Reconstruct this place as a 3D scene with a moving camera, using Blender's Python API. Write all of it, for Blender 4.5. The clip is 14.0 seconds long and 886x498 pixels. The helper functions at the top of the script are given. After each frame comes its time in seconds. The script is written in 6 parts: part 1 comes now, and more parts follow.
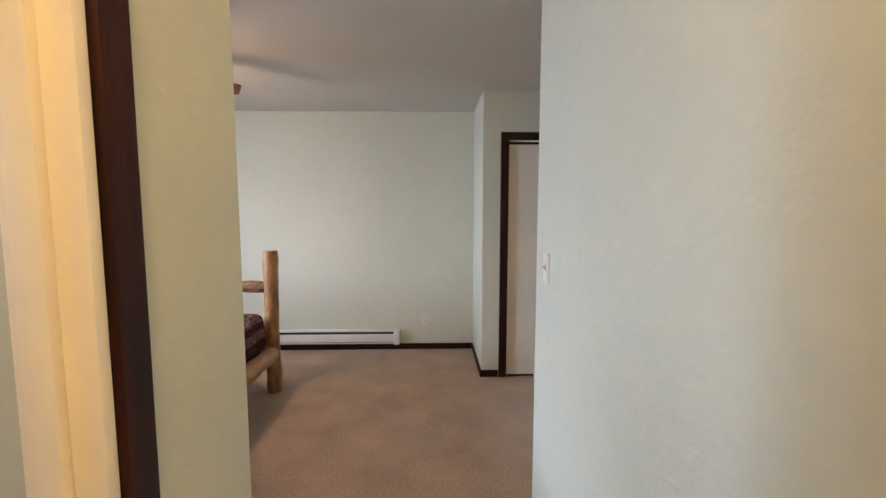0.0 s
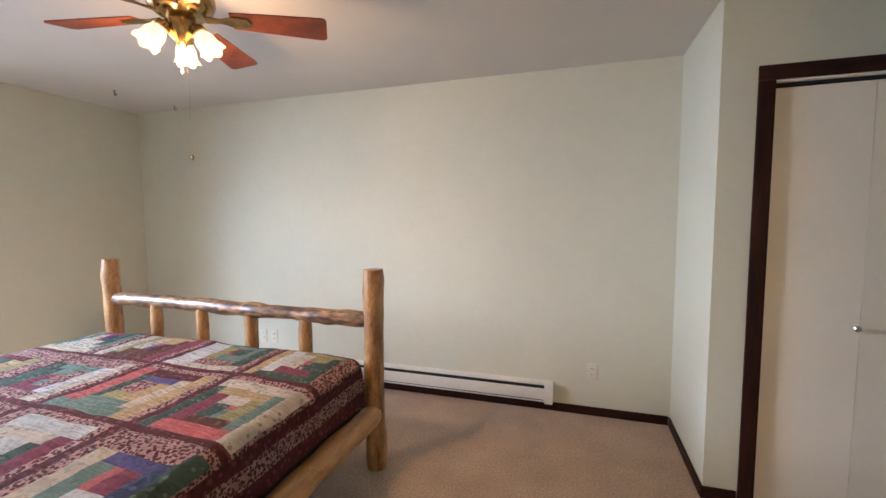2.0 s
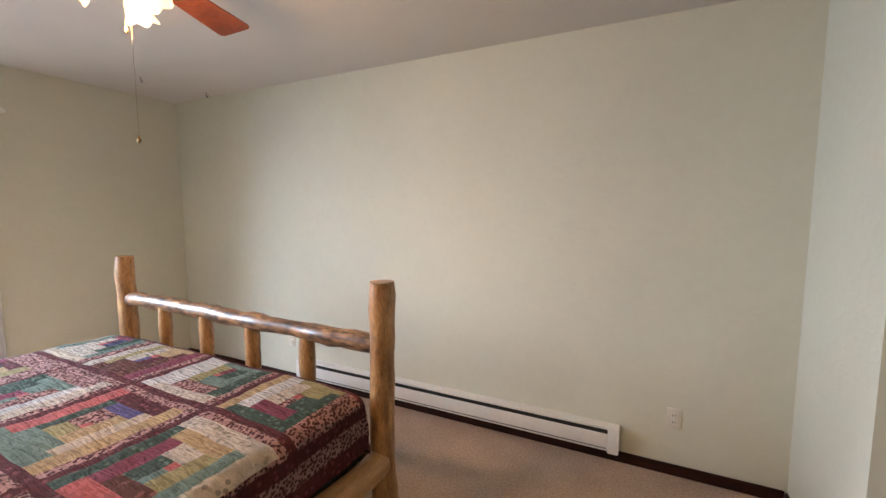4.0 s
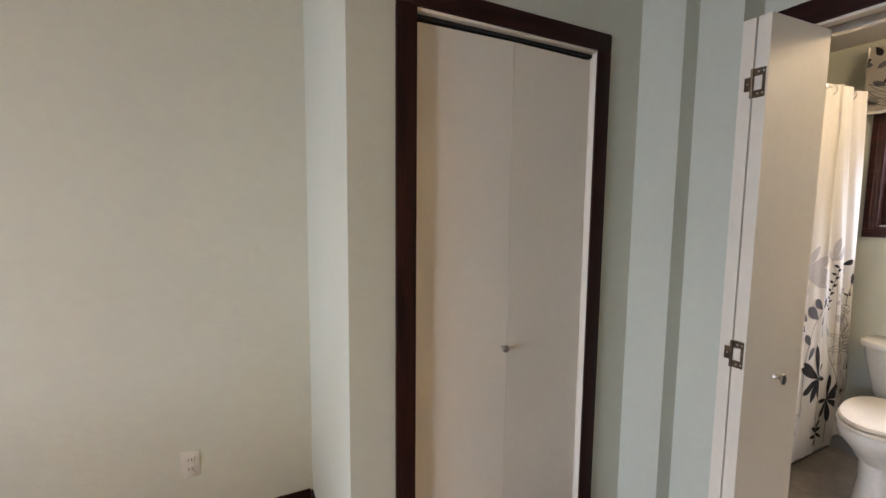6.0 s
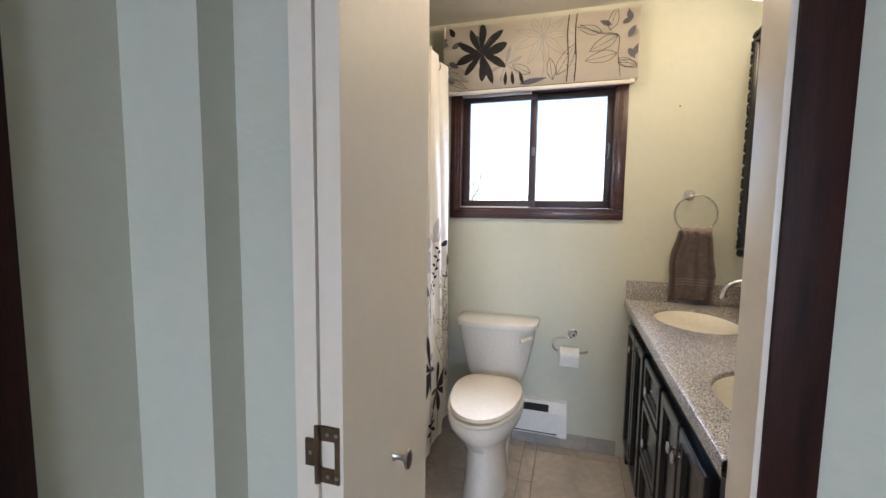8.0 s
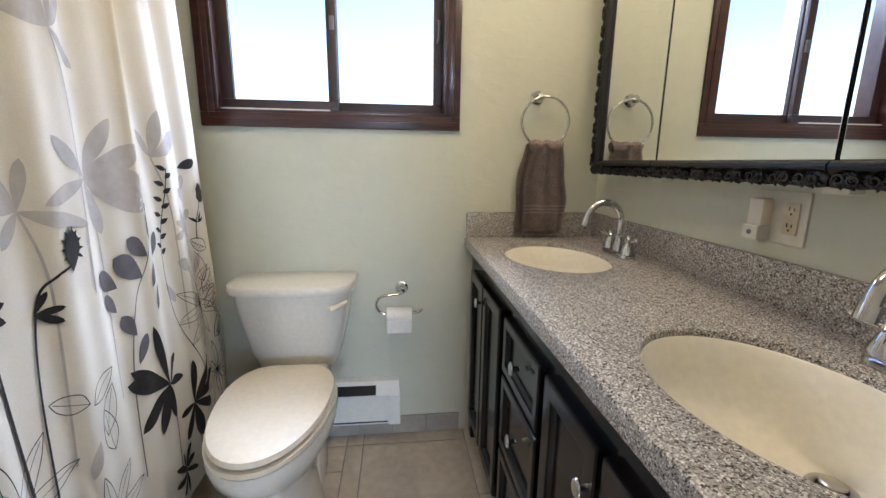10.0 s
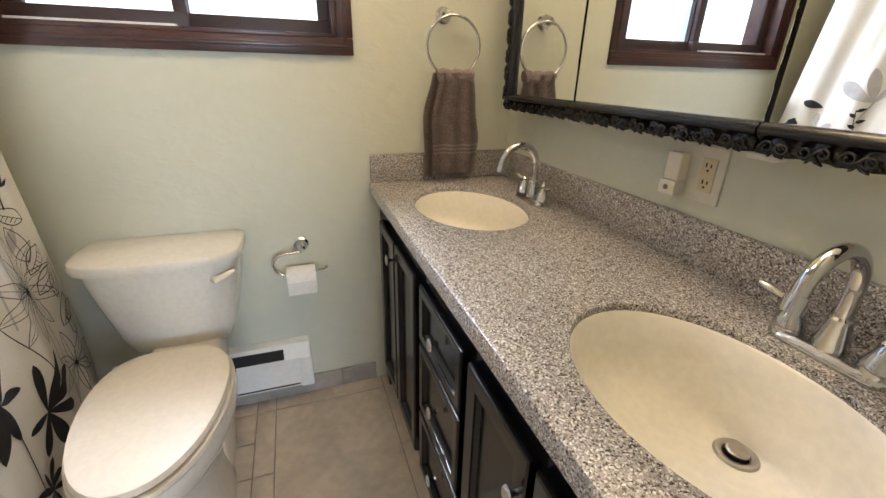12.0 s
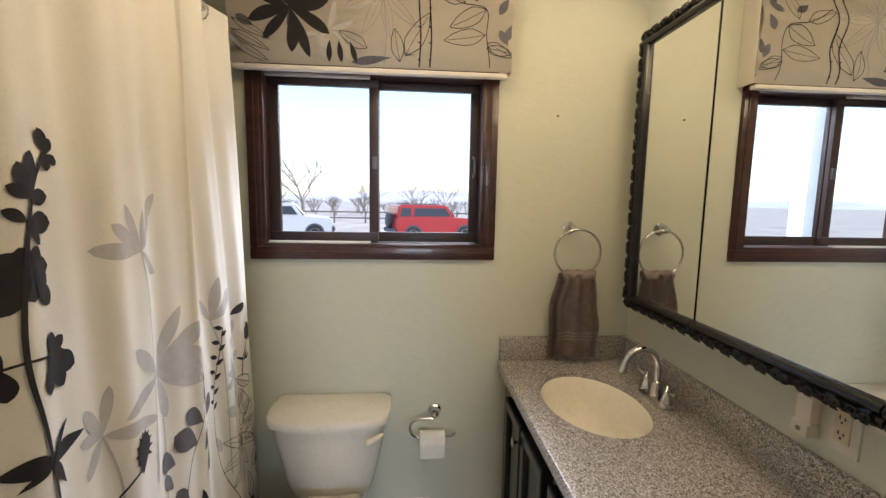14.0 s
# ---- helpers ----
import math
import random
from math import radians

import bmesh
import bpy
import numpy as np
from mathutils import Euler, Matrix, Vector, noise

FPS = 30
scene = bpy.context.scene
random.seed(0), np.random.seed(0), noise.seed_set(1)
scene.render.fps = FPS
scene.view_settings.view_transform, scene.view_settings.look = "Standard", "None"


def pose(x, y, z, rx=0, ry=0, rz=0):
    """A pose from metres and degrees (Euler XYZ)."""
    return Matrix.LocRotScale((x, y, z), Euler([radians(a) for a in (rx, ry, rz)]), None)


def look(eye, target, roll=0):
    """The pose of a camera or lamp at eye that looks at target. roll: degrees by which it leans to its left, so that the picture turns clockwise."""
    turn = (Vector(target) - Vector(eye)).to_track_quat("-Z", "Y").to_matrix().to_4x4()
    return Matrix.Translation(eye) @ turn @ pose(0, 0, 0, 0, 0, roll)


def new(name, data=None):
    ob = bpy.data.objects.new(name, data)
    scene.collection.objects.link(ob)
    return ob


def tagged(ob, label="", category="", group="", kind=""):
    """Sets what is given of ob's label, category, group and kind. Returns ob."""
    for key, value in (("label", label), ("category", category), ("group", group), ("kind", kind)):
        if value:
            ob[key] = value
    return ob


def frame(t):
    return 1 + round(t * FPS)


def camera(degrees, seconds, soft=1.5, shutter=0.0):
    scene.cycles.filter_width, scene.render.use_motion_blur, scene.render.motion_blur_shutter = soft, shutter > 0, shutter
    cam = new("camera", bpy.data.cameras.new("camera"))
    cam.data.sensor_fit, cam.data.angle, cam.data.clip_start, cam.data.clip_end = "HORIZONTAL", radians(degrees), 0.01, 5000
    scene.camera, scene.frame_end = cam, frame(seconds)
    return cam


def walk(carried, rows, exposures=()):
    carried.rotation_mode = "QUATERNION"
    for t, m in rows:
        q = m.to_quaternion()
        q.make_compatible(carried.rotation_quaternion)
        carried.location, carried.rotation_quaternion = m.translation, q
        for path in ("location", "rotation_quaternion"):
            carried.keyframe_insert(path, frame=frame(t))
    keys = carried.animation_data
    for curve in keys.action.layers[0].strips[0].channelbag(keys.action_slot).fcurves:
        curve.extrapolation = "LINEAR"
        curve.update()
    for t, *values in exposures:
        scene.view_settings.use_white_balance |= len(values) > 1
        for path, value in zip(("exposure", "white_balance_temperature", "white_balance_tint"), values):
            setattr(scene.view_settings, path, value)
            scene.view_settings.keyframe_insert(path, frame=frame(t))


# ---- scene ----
cam = camera(93.4, 14.0)
PATH = [
    (0, (0.238, -0.404, 1.446), (0.292, 1.587, 1.266), -0.0),
    (0.5, (0.219, 0.218, 1.421), (0.21, 2.21, 1.246), -0.0),
    (1, (0.168, 0.479, 1.413), (0.028, 2.467, 1.239), -0.0),
    (1.5, (0.083, 0.66, 1.426), (-0.263, 2.623, 1.255), -0.1),
    (2, (0.029, 0.82, 1.427), (-0.571, 2.721, 1.271), -0.3),
    (2.2, (0.005, 0.875, 1.425), (-0.695, 2.742, 1.27), -0.4),
    (2.75, (-0.024, 1.022, 1.432), (-0.905, 2.811, 1.276), -0.4),
    (3.25, (-0.023, 1.176, 1.446), (-0.996, 2.915, 1.277), -0.3),
    (3.75, (-0.000, 1.326, 1.458), (-0.955, 3.074, 1.273), -0.1),
    (4.3, (0.049, 1.464, 1.457), (-0.7, 3.308, 1.265), -0.0),
    (4.5, (0.082, 1.502, 1.447), (-0.527, 3.398, 1.267), 0.0),
    (5, (0.15, 1.656, 1.437), (-0.01, 3.641, 1.247), -0.1),
    (5.5, (0.228, 1.782, 1.417), (0.611, 3.736, 1.236), 0.3),
    (6, (0.37, 1.898, 1.421), (1.259, 3.68, 1.233), 0.6),
    (6.5, (0.517, 2.006, 1.412), (1.816, 3.515, 1.222), 0.7),
    (7, (0.703, 2.155, 1.414), (2.304, 3.339, 1.226), 0.7),
    (7.5, (0.968, 2.251, 1.387), (2.76, 3.118, 1.193), 0.9),
    (8, (1.287, 2.313, 1.325), (3.191, 2.896, 1.142), 0.7),
    (8.5, (1.543, 2.345, 1.309), (3.499, 2.708, 1.11), 0.8),
    (9, (1.745, 2.358, 1.252), (3.731, 2.486, 1.05), 0.9),
    (9.2, (1.846, 2.336, 1.249), (3.831, 2.387, 1.011), 0.8),
    (9.7, (1.968, 2.320, 1.201), (3.939, 2.214, 0.883), 0.8),
    (10.2, (2.095, 2.289, 1.127), (4.012, 1.984, 0.647), 0.8),
    (10.7, (2.197, 2.259, 1.068), (4.029, 1.784, 0.422), 0.9),
    (11.3, (2.243, 2.246, 1.074), (4.008, 1.674, 0.327), 1.0),
    (11.5, (2.246, 2.248, 1.113), (3.995, 1.658, 0.344), 1.1),
    (12, (2.216, 2.266, 1.236), (3.952, 1.648, 0.459), 1.3),
    (12.5, (2.179, 2.29, 1.348), (3.947, 1.687, 0.634), 1.1),
    (13, (2.164, 2.359, 1.451), (3.998, 1.808, 0.872), 1.2),
    (13.5, (2.136, 2.428, 1.523), (4.046, 2.006, 1.103), 1.3),
    (14, (2.064, 2.396, 1.529), (4.045, 2.239, 1.299), 1.0),
]
walk(cam, [(t, look(eye, target, roll)) for t, eye, target, roll in PATH],
     exposures=[(0.0, 1.75, 5950, 19), (0.5, 1.78, 5900, 19), (1.0, 1.75, 6100, 21), (1.5, 1.88, 6150, 22), (2.0, 1.92, 6250, 22), (4.5, 1.75, 6650, 22), (5.0, 1.95, 6600, 22), (5.5, 2.08, 6450, 22), (6.0, 1.8, 6350, 21), (6.5, 1.82, 6350, 20), (7.0, 1.9, 6050, 19), (7.5, 1.85, 5950, 18), (8.0, 1.82, 5850, 18), (8.5, 1.95, 5650, 16), (9.0, 1.70, 5500, 13), (11.5, 2.05, 6150, 16), (12.5, 1.86, 6350, 15), (13.0, 1.78, 6400, 15), (13.5, 1.55, 6450, 15), (14.0, 1.42, 6450, 15)])

# ---- world, sun, large lights ----
world = bpy.data.worlds.new("sky")
scene.world = world
world.use_nodes = True
wt = world.node_tree
sky = wt.nodes.new("ShaderNodeTexSky")
sky.sky_type = "NISHITA"
sky.sun_disc = False
sky.sun_elevation, sky.sun_rotation = radians(51), radians(181)
sky.air_density, sky.dust_density, sky.ozone_density = 1.0, 0.9, 1.0
wt.nodes["Background"].inputs["Strength"].default_value = 0.15
wt.links.new(sky.outputs["Color"], wt.nodes["Background"].inputs["Color"])


def lamp(name, kind, m, energy, color, **keys):
    data = bpy.data.lights.new(name, kind)
    data.energy, data.color = energy, color
    if "size" in keys:
        data.shape, data.size, data.size_y = "RECTANGLE", keys["size"], keys.get("size_y", keys["size"])
    if "radius" in keys:
        data.shadow_soft_size = keys["radius"]
    if "angle" in keys:
        data.angle = radians(keys["angle"])
    ob = new(name, data)
    ob.matrix_world = m
    return ob


# hazy sun, high in the south, along the windows
lamp("sun", "SUN", look((-0.5, -30, 37), (0, 0, 0)), 2.0, (1.0, 0.95, 0.88), angle=8)
# daylight standing in the opening of the large west window
lamp("west_window_daylight", "AREA", look((-5.35, 1.15, 2.35), (-1.5, 2.2, 0.35)), 265, (0.68, 0.85, 1.0), size=3.0, size_y=2.3)
# daylight on the bathroom window, from the sky above it
lamp("bath_window_daylight", "AREA", look((5.0, 2.15, 2.95), (3.0, 2.65, 1.0)), 38, (0.84, 0.92, 1.0), size=1.8, size_y=0.9)
# the bulbs of the bedroom fan, the vanity light and ceiling lamp of the bathroom, the hall lamp
FAN = (-1.53, 2.20)
lamp("fan_bulbs", "POINT", pose(FAN[0], FAN[1], 2.05), 6.5, (1.0, 0.64, 0.32), radius=0.09)
shade_mouths = lamp("fan_shade_mouths", "SPOT", pose(FAN[0], FAN[1], 2.04), 9, (1.0, 0.66, 0.36), radius=0.09)
shade_mouths.data.spot_size, shade_mouths.data.spot_blend = radians(174), 0.6
lamp("vanity_globes", "POINT", pose(3.00, 1.68, 2.215), 3.0, (1.0, 0.76, 0.44), radius=0.12)
lamp("bath_bulb", "POINT", pose(3.08, 2.42, 2.26), 2.4, (1.0, 0.78, 0.47), radius=0.10)
lamp("hall_bulb", "POINT", pose(0.30, -0.85, 2.22), 8.5, (1.0, 0.62, 0.22), radius=0.08)


# ---- materials ----
def material(name, base, rough=0.5, metal=0.0, var=0.06, scale=8.0, fine=60.0, fine_var=0.03, bump=0.0, bump_scale=150.0,
             bump_dist=0.002, emit=0.0, coat=0.0, second=None, transmission=0.0, alpha=1.0, stretch=None, tint_by_object=0.0):
    """Principled surface with a coarse and a fine variation of its colour, and relief."""
    m = bpy.data.materials.new(name)
    m.use_nodes = True
    n, l = m.node_tree.nodes, m.node_tree.links
    p = n["Principled BSDF"]
    p.inputs["Roughness"].default_value = rough
    p.inputs["Metallic"].default_value = metal
    p.inputs["Coat Weight"].default_value = coat
    p.inputs["Transmission Weight"].default_value = transmission
    p.inputs["Alpha"].default_value = alpha
    tc = n.new("ShaderNodeTexCoord")
    src = tc.outputs["Object"]
    if stretch:
        mp = n.new("ShaderNodeMapping")
        mp.inputs["Scale"].default_value = stretch
        l.new(src, mp.inputs["Vector"])
        src = mp.outputs["Vector"]

    def noise_tex(s, detail=4.0):
        t = n.new("ShaderNodeTexNoise")
        t.inputs["Scale"].default_value = s
        t.inputs["Detail"].default_value = detail
        l.new(src, t.inputs["Vector"])
        return t.outputs["Fac"]

    def ramp(fac, lo, hi, a, b):
        r = n.new("ShaderNodeValToRGB")
        r.color_ramp.elements[0].position, r.color_ramp.elements[1].position = lo, hi
        r.color_ramp.elements[0].color, r.color_ramp.elements[1].color = (*a, 1), (*b, 1)
        l.new(fac, r.inputs["Fac"])
        return r.outputs["Color"]

    dark = tuple(max(0, c * (1 - 2 * var)) for c in base) if second is None else second
    light = tuple(min(1, c * (1 + 0.6 * var)) for c in base)
    col = ramp(noise_tex(scale), 0.3, 0.7, dark, light)
    mix = n.new("ShaderNodeMix")
    mix.data_type, mix.blend_type = "RGBA", "MULTIPLY"
    mix.inputs["Factor"].default_value = 1.0
    f = 1 - 2 * fine_var
    l.new(col, mix.inputs["A"])
    l.new(ramp(noise_tex(fine, 2.0), 0.35, 0.65, (f, f, f), (1, 1, 1)), mix.inputs["B"])
    out = mix.outputs["Result"]
    if tint_by_object:
        oi = n.new("ShaderNodeObjectInfo")
        hsv = n.new("ShaderNodeHueSaturation")
        mr = n.new("ShaderNodeMapRange")
        mr.inputs["To Min"].default_value, mr.inputs["To Max"].default_value = 1 - tint_by_object, 1 + tint_by_object
        l.new(oi.outputs["Random"], mr.inputs["Value"])
        l.new(mr.outputs["Result"], hsv.inputs["Value"])
        l.new(out, hsv.inputs["Color"])
        out = hsv.outputs["Color"]
    l.new(out, p.inputs["Base Color"])
    if bump:
        b = n.new("ShaderNodeBump")
        b.inputs["Strength"].default_value, b.inputs["Distance"].default_value = bump, bump_dist
        l.new(noise_tex(bump_scale, 3.0), b.inputs["Height"])
        l.new(b.outputs["Normal"], p.inputs["Normal"])
    if emit:
        p.inputs["Emission Color"].default_value = (*base, 1)
        p.inputs["Emission Strength"].default_value = emit
    return m


def knockdown(name, base, rough=0.75):
    """Painted wall with flattened splatter relief."""
    m = material(name, base, rough, var=0.025, scale=1.3, fine=25, fine_var=0.012)
    n, l = m.node_tree.nodes, m.node_tree.links
    p = n["Principled BSDF"]
    tc = n.new("ShaderNodeTexCoord")
    a = n.new("ShaderNodeTexNoise")
    a.inputs["Scale"].default_value, a.inputs["Detail"].default_value = 30, 2.2
    b = n.new("ShaderNodeTexNoise")
    b.inputs["Scale"].default_value, b.inputs["Detail"].default_value = 140, 2
    r = n.new("ShaderNodeValToRGB")
    r.color_ramp.elements[0].position, r.color_ramp.elements[1].position = 0.50, 0.68
    add = n.new("ShaderNodeMath")
    add.operation = "MULTIPLY_ADD"
    add.inputs[1].default_value = 0.12
    bp = n.new("ShaderNodeBump")
    bp.inputs["Strength"].default_value, bp.inputs["Distance"].default_value = 0.13, 0.003
    flat = n.new("ShaderNodeMapping")
    flat.inputs["Scale"].default_value = (0.75, 0.75, 1.5)
    l.new(tc.outputs["Object"], flat.inputs["Vector"])
    l.new(flat.outputs["Vector"], a.inputs["Vector"])
    l.new(tc.outputs["Object"], b.inputs["Vector"])
    l.new(a.outputs["Fac"], r.inputs["Fac"])
    l.new(b.outputs["Fac"], add.inputs[0])
    l.new(r.outputs["Color"], add.inputs[2])
    l.new(add.outputs["Value"], bp.inputs["Height"])
    l.new(bp.outputs["Normal"], p.inputs["Normal"])
    return m


def speckle(name):
    """Solid-surface countertop: grey with pale, brown and black flecks."""
    m = bpy.data.materials.new(name)
    m.use_nodes = True
    n, l = m.node_tree.nodes, m.node_tree.links
    p = n["Principled BSDF"]
    p.inputs["Roughness"].default_value = 0.27
    tc = n.new("ShaderNodeTexCoord")
    grain = n.new("ShaderNodeTexVoronoi")
    grain.inputs["Scale"].default_value = 560
    l.new(tc.outputs["Object"], grain.inputs["Vector"])
    chips = n.new("ShaderNodeTexVoronoi")
    chips.inputs["Scale"].default_value = 400
    l.new(tc.outputs["Object"], chips.inputs["Vector"])

    def stepped(tex, stops):
        sep = n.new("ShaderNodeSeparateColor")
        l.new(tex.outputs["Color"], sep.inputs["Color"])
        r = n.new("ShaderNodeValToRGB")
        r.color_ramp.interpolation = "CONSTANT"
        e = r.color_ramp.elements
        e[0].position, e[0].color = stops[0][0], (*stops[0][1], 1)
        e[1].position, e[1].color = stops[1][0], (*stops[1][1], 1)
        for at, c in stops[2:]:
            e.new(at).color = (*c, 1)
        l.new(sep.outputs["Red"], r.inputs["Fac"])
        return r.outputs["Color"], sep.outputs["Green"]

    ground, _ = stepped(grain, ((0.0, (0.15, 0.135, 0.128)), (0.16, (0.30, 0.275, 0.262)), (0.55, (0.38, 0.352, 0.338)), (0.85, (0.48, 0.455, 0.44))))
    bits, pick = stepped(chips, ((0.0, (0.06, 0.054, 0.052)), (0.34, (0.20, 0.165, 0.14)), (0.52, (0.60, 0.575, 0.555)), (0.86, (0.74, 0.72, 0.70))))
    chosen = n.new("ShaderNodeMath")
    chosen.operation = "LESS_THAN"
    chosen.inputs[1].default_value = 0.34
    l.new(pick, chosen.inputs[0])
    mix = n.new("ShaderNodeMix")
    mix.data_type = "RGBA"
    l.new(chosen.outputs["Value"], mix.inputs["Factor"])
    l.new(ground, mix.inputs["A"])
    l.new(bits, mix.inputs["B"])
    l.new(mix.outputs["Result"], p.inputs["Base Color"])
    return m


WALL = knockdown("sage_wall_paint", (0.60, 0.61, 0.515))
CEIL = material("white_ceiling_paint", (0.66, 0.635, 0.60), 0.9, var=0.02, scale=2, fine=120, fine_var=0.02, bump=0.3, bump_scale=90, bump_dist=0.002)
CARPET = material("taupe_carpet", (0.62, 0.475, 0.375), 0.98, var=0.10, scale=3.2, fine=80, fine_var=0.13, bump=1.0, bump_scale=420, bump_dist=0.006)
TRIM = material("dark_stained_trim", (0.037, 0.0095, 0.0065), 0.55, var=0.3, scale=6, fine=50, fine_var=0.15, stretch=(6, 6, 0.7))
TRIM_H = material("dark_stained_trim_lengthwise", (0.037, 0.0095, 0.0065), 0.55, var=0.3, scale=6, fine=50, fine_var=0.15, stretch=(0.7, 0.7, 6))
for m in (TRIM, TRIM_H):
    m.node_tree.nodes["Principled BSDF"].inputs["Specular IOR Level"].default_value = 0.22
WINWOOD = material("mahogany_window_wood", (0.062, 0.018, 0.013), 0.36, var=0.28, scale=7, fine=60, fine_var=0.14, stretch=(5, 1, 5), coat=0.2)
SASH = material("dark_brown_sash", (0.035, 0.016, 0.014), 0.45, var=0.15, scale=9)
WHITE_DOOR = material("white_door_paint", (0.80, 0.735, 0.625), 0.42, var=0.025, scale=2, fine=40, fine_var=0.012, bump=0.08, bump_scale=40)
WHITE_PLASTIC = material("ivory_plastic", (0.68, 0.66, 0.58), 0.35, var=0.02)
SOCKET_IVORY = material("deep_ivory_plastic", (0.62, 0.53, 0.36), 0.35, var=0.03)
WHITE_METAL = material("white_enamelled_steel", (0.78, 0.78, 0.76), 0.4, var=0.03, scale=5)
BLACK_GAP = material("black_slot", (0.012, 0.012, 0.012), 0.8)
FIN = material("aluminium_fins", (0.18, 0.18, 0.19), 0.5, 0.7)
PORCELAIN = material("white_porcelain", (0.79, 0.755, 0.69), 0.12, var=0.012, scale=3, coat=0.5)
SEAT = material("white_seat_plastic", (0.76, 0.69, 0.575), 0.42, var=0.012, scale=3)
BOWL = material("cream_sink_bowl", (0.88, 0.84, 0.745), 0.2, var=0.006, scale=3, coat=0.3)
COUNTER = speckle("grey_speckled_counter")
CHROME = material("chrome", (0.64, 0.64, 0.65), 0.06, 1.0, var=0.02)
BRONZE = material("aged_bronze_hinge", (0.16, 0.115, 0.075), 0.4, 0.8, var=0.2, scale=30)
NICKEL = material("brushed_nickel", (0.52, 0.50, 0.47), 0.28, 1.0, var=0.08)
BRASS = material("antique_brass", (0.46, 0.31, 0.13), 0.22, 1.0, var=0.2, scale=25)
BLACK_PAINT = material("black_cabinet_paint", (0.005, 0.005, 0.007), 0.16, var=0.2, scale=12)
BLACK_PAINT.node_tree.nodes["Principled BSDF"].inputs["Specular IOR Level"].default_value = 0.4
BLACK_FRAME = material("black_carved_frame", (0.008, 0.008, 0.010), 0.26, var=0.2, scale=20)
MIRROR = material("mirror_glass", (0.86, 0.88, 0.87), 0.0, 1.0, var=0.0, fine_var=0.0)
TILE = material("beige_stone_tile", (0.66, 0.575, 0.48), 0.42, var=0.14, scale=4, fine=26, fine_var=0.07, bump=0.1, bump_scale=30, tint_by_object=0.06)
BASE_TILE = material("grey_beige_base_tile", (0.40, 0.37, 0.33), 0.42, var=0.1, scale=6, fine=30, fine_var=0.05, tint_by_object=0.06)
GROUT = material("grey_grout", (0.31, 0.28, 0.245), 0.9, var=0.1)
TOWEL_BAND = material("grey_brown_woven_band", (0.47, 0.39, 0.37), 0.8, var=0.06, scale=30, fine=300, fine_var=0.1)
TOWEL = material("grey_brown_terry", (0.37, 0.295, 0.28), 0.95, var=0.1, scale=30, fine=220, fine_var=0.2, bump=1.0, bump_scale=420, bump_dist=0.003)
PAPER = material("toilet_paper", (0.80, 0.79, 0.76), 0.9, var=0.02, bump=0.2, bump_scale=150)
LOG = material("honey_log_wood", (0.52, 0.29, 0.12), 0.42, var=0.2, scale=8, fine=55, fine_var=0.18, second=(0.22, 0.095, 0.032), stretch=(3, 3, 0.7), coat=0.25, bump=0.3, bump_scale=22)
LOG_Y = material("honey_log_wood_side_rail", (0.52, 0.29, 0.12), 0.42, var=0.2, scale=9, fine=70, fine_var=0.12, second=(0.30, 0.145, 0.05), stretch=(3, 0.7, 3), coat=0.25, bump=0.3, bump_scale=22)
LOG_X = material("barky_top_rail_wood", (0.50, 0.27, 0.13), 0.42, var=0.2, scale=7, fine=18, fine_var=0.42, second=(0.07, 0.028, 0.014), stretch=(0.9, 3, 3), coat=0.25, bump=0.3, bump_scale=22)
LOG_END = material("pale_log_end_grain", (0.55, 0.36, 0.19), 0.6, var=0.15, scale=40)
BLADE = material("cherry_fan_blade", (0.30, 0.065, 0.022), 0.5, var=0.25, scale=6, fine=50, fine_var=0.12, stretch=(1, 1, 1))
SHADE = material("lit_frosted_glass", (1.0, 0.79, 0.52), 0.4, var=0.12, scale=30, emit=0.24)
BATH_SHADE = material("lit_white_glass", (1.0, 0.86, 0.62), 0.4, var=0.03, emit=2.0)
CLOTH = material("white_shower_cloth", (0.75, 0.725, 0.675), 0.85, var=0.02, scale=3, fine=300, fine_var=0.03, bump=0.15, bump_scale=500, bump_dist=0.001)
BLIND = material("cream_roman_shade_cloth", (0.72, 0.67, 0.60), 0.9, var=0.03, scale=5, fine=300, fine_var=0.04)
INK = material("black_print", (0.018, 0.017, 0.022), 0.85, var=0.2, scale=40)
INK_SLATE = material("slate_print", (0.12, 0.12, 0.145), 0.85, var=0.1, scale=40)
INK_PALE = material("pale_grey_print", (0.48, 0.465, 0.47), 0.85, var=0.05, scale=40)
SHEER = material("white_curtain_cloth", (0.80, 0.80, 0.80), 0.9, var=0.02, scale=5)
TUB = material("white_tub_enamel", (0.76, 0.75, 0.72), 0.18, var=0.02, coat=0.3)
GLASS = material("window_glass", (1, 1, 1), 0.0, var=0.0, fine_var=0.0, transmission=1.0)
GLASS.node_tree.nodes["Principled BSDF"].inputs["IOR"].default_value = 1.02
OLIVE = material("dark_olive_sheet", (0.045, 0.042, 0.026), 0.9, var=0.2, scale=20)
GROUND = material("pale_gravel_ground", (0.40, 0.385, 0.36), 0.95, var=0.15, scale=0.4, fine=6, fine_var=0.1)
BARK = material("grey_bare_bark", (0.30, 0.27, 0.24), 0.9, var=0.2)
FENCE = material("weathered_fence_wood", (0.26, 0.22, 0.19), 0.9, var=0.2)
RED = material("red_car_paint", (0.42, 0.015, 0.02), 0.3, var=0.03, coat=0.5)
SILVER = material("white_car_paint", (0.62, 0.63, 0.64), 0.3, var=0.03, coat=0.5)
TYRE = material("black_rubber", (0.02, 0.02, 0.022), 0.8)
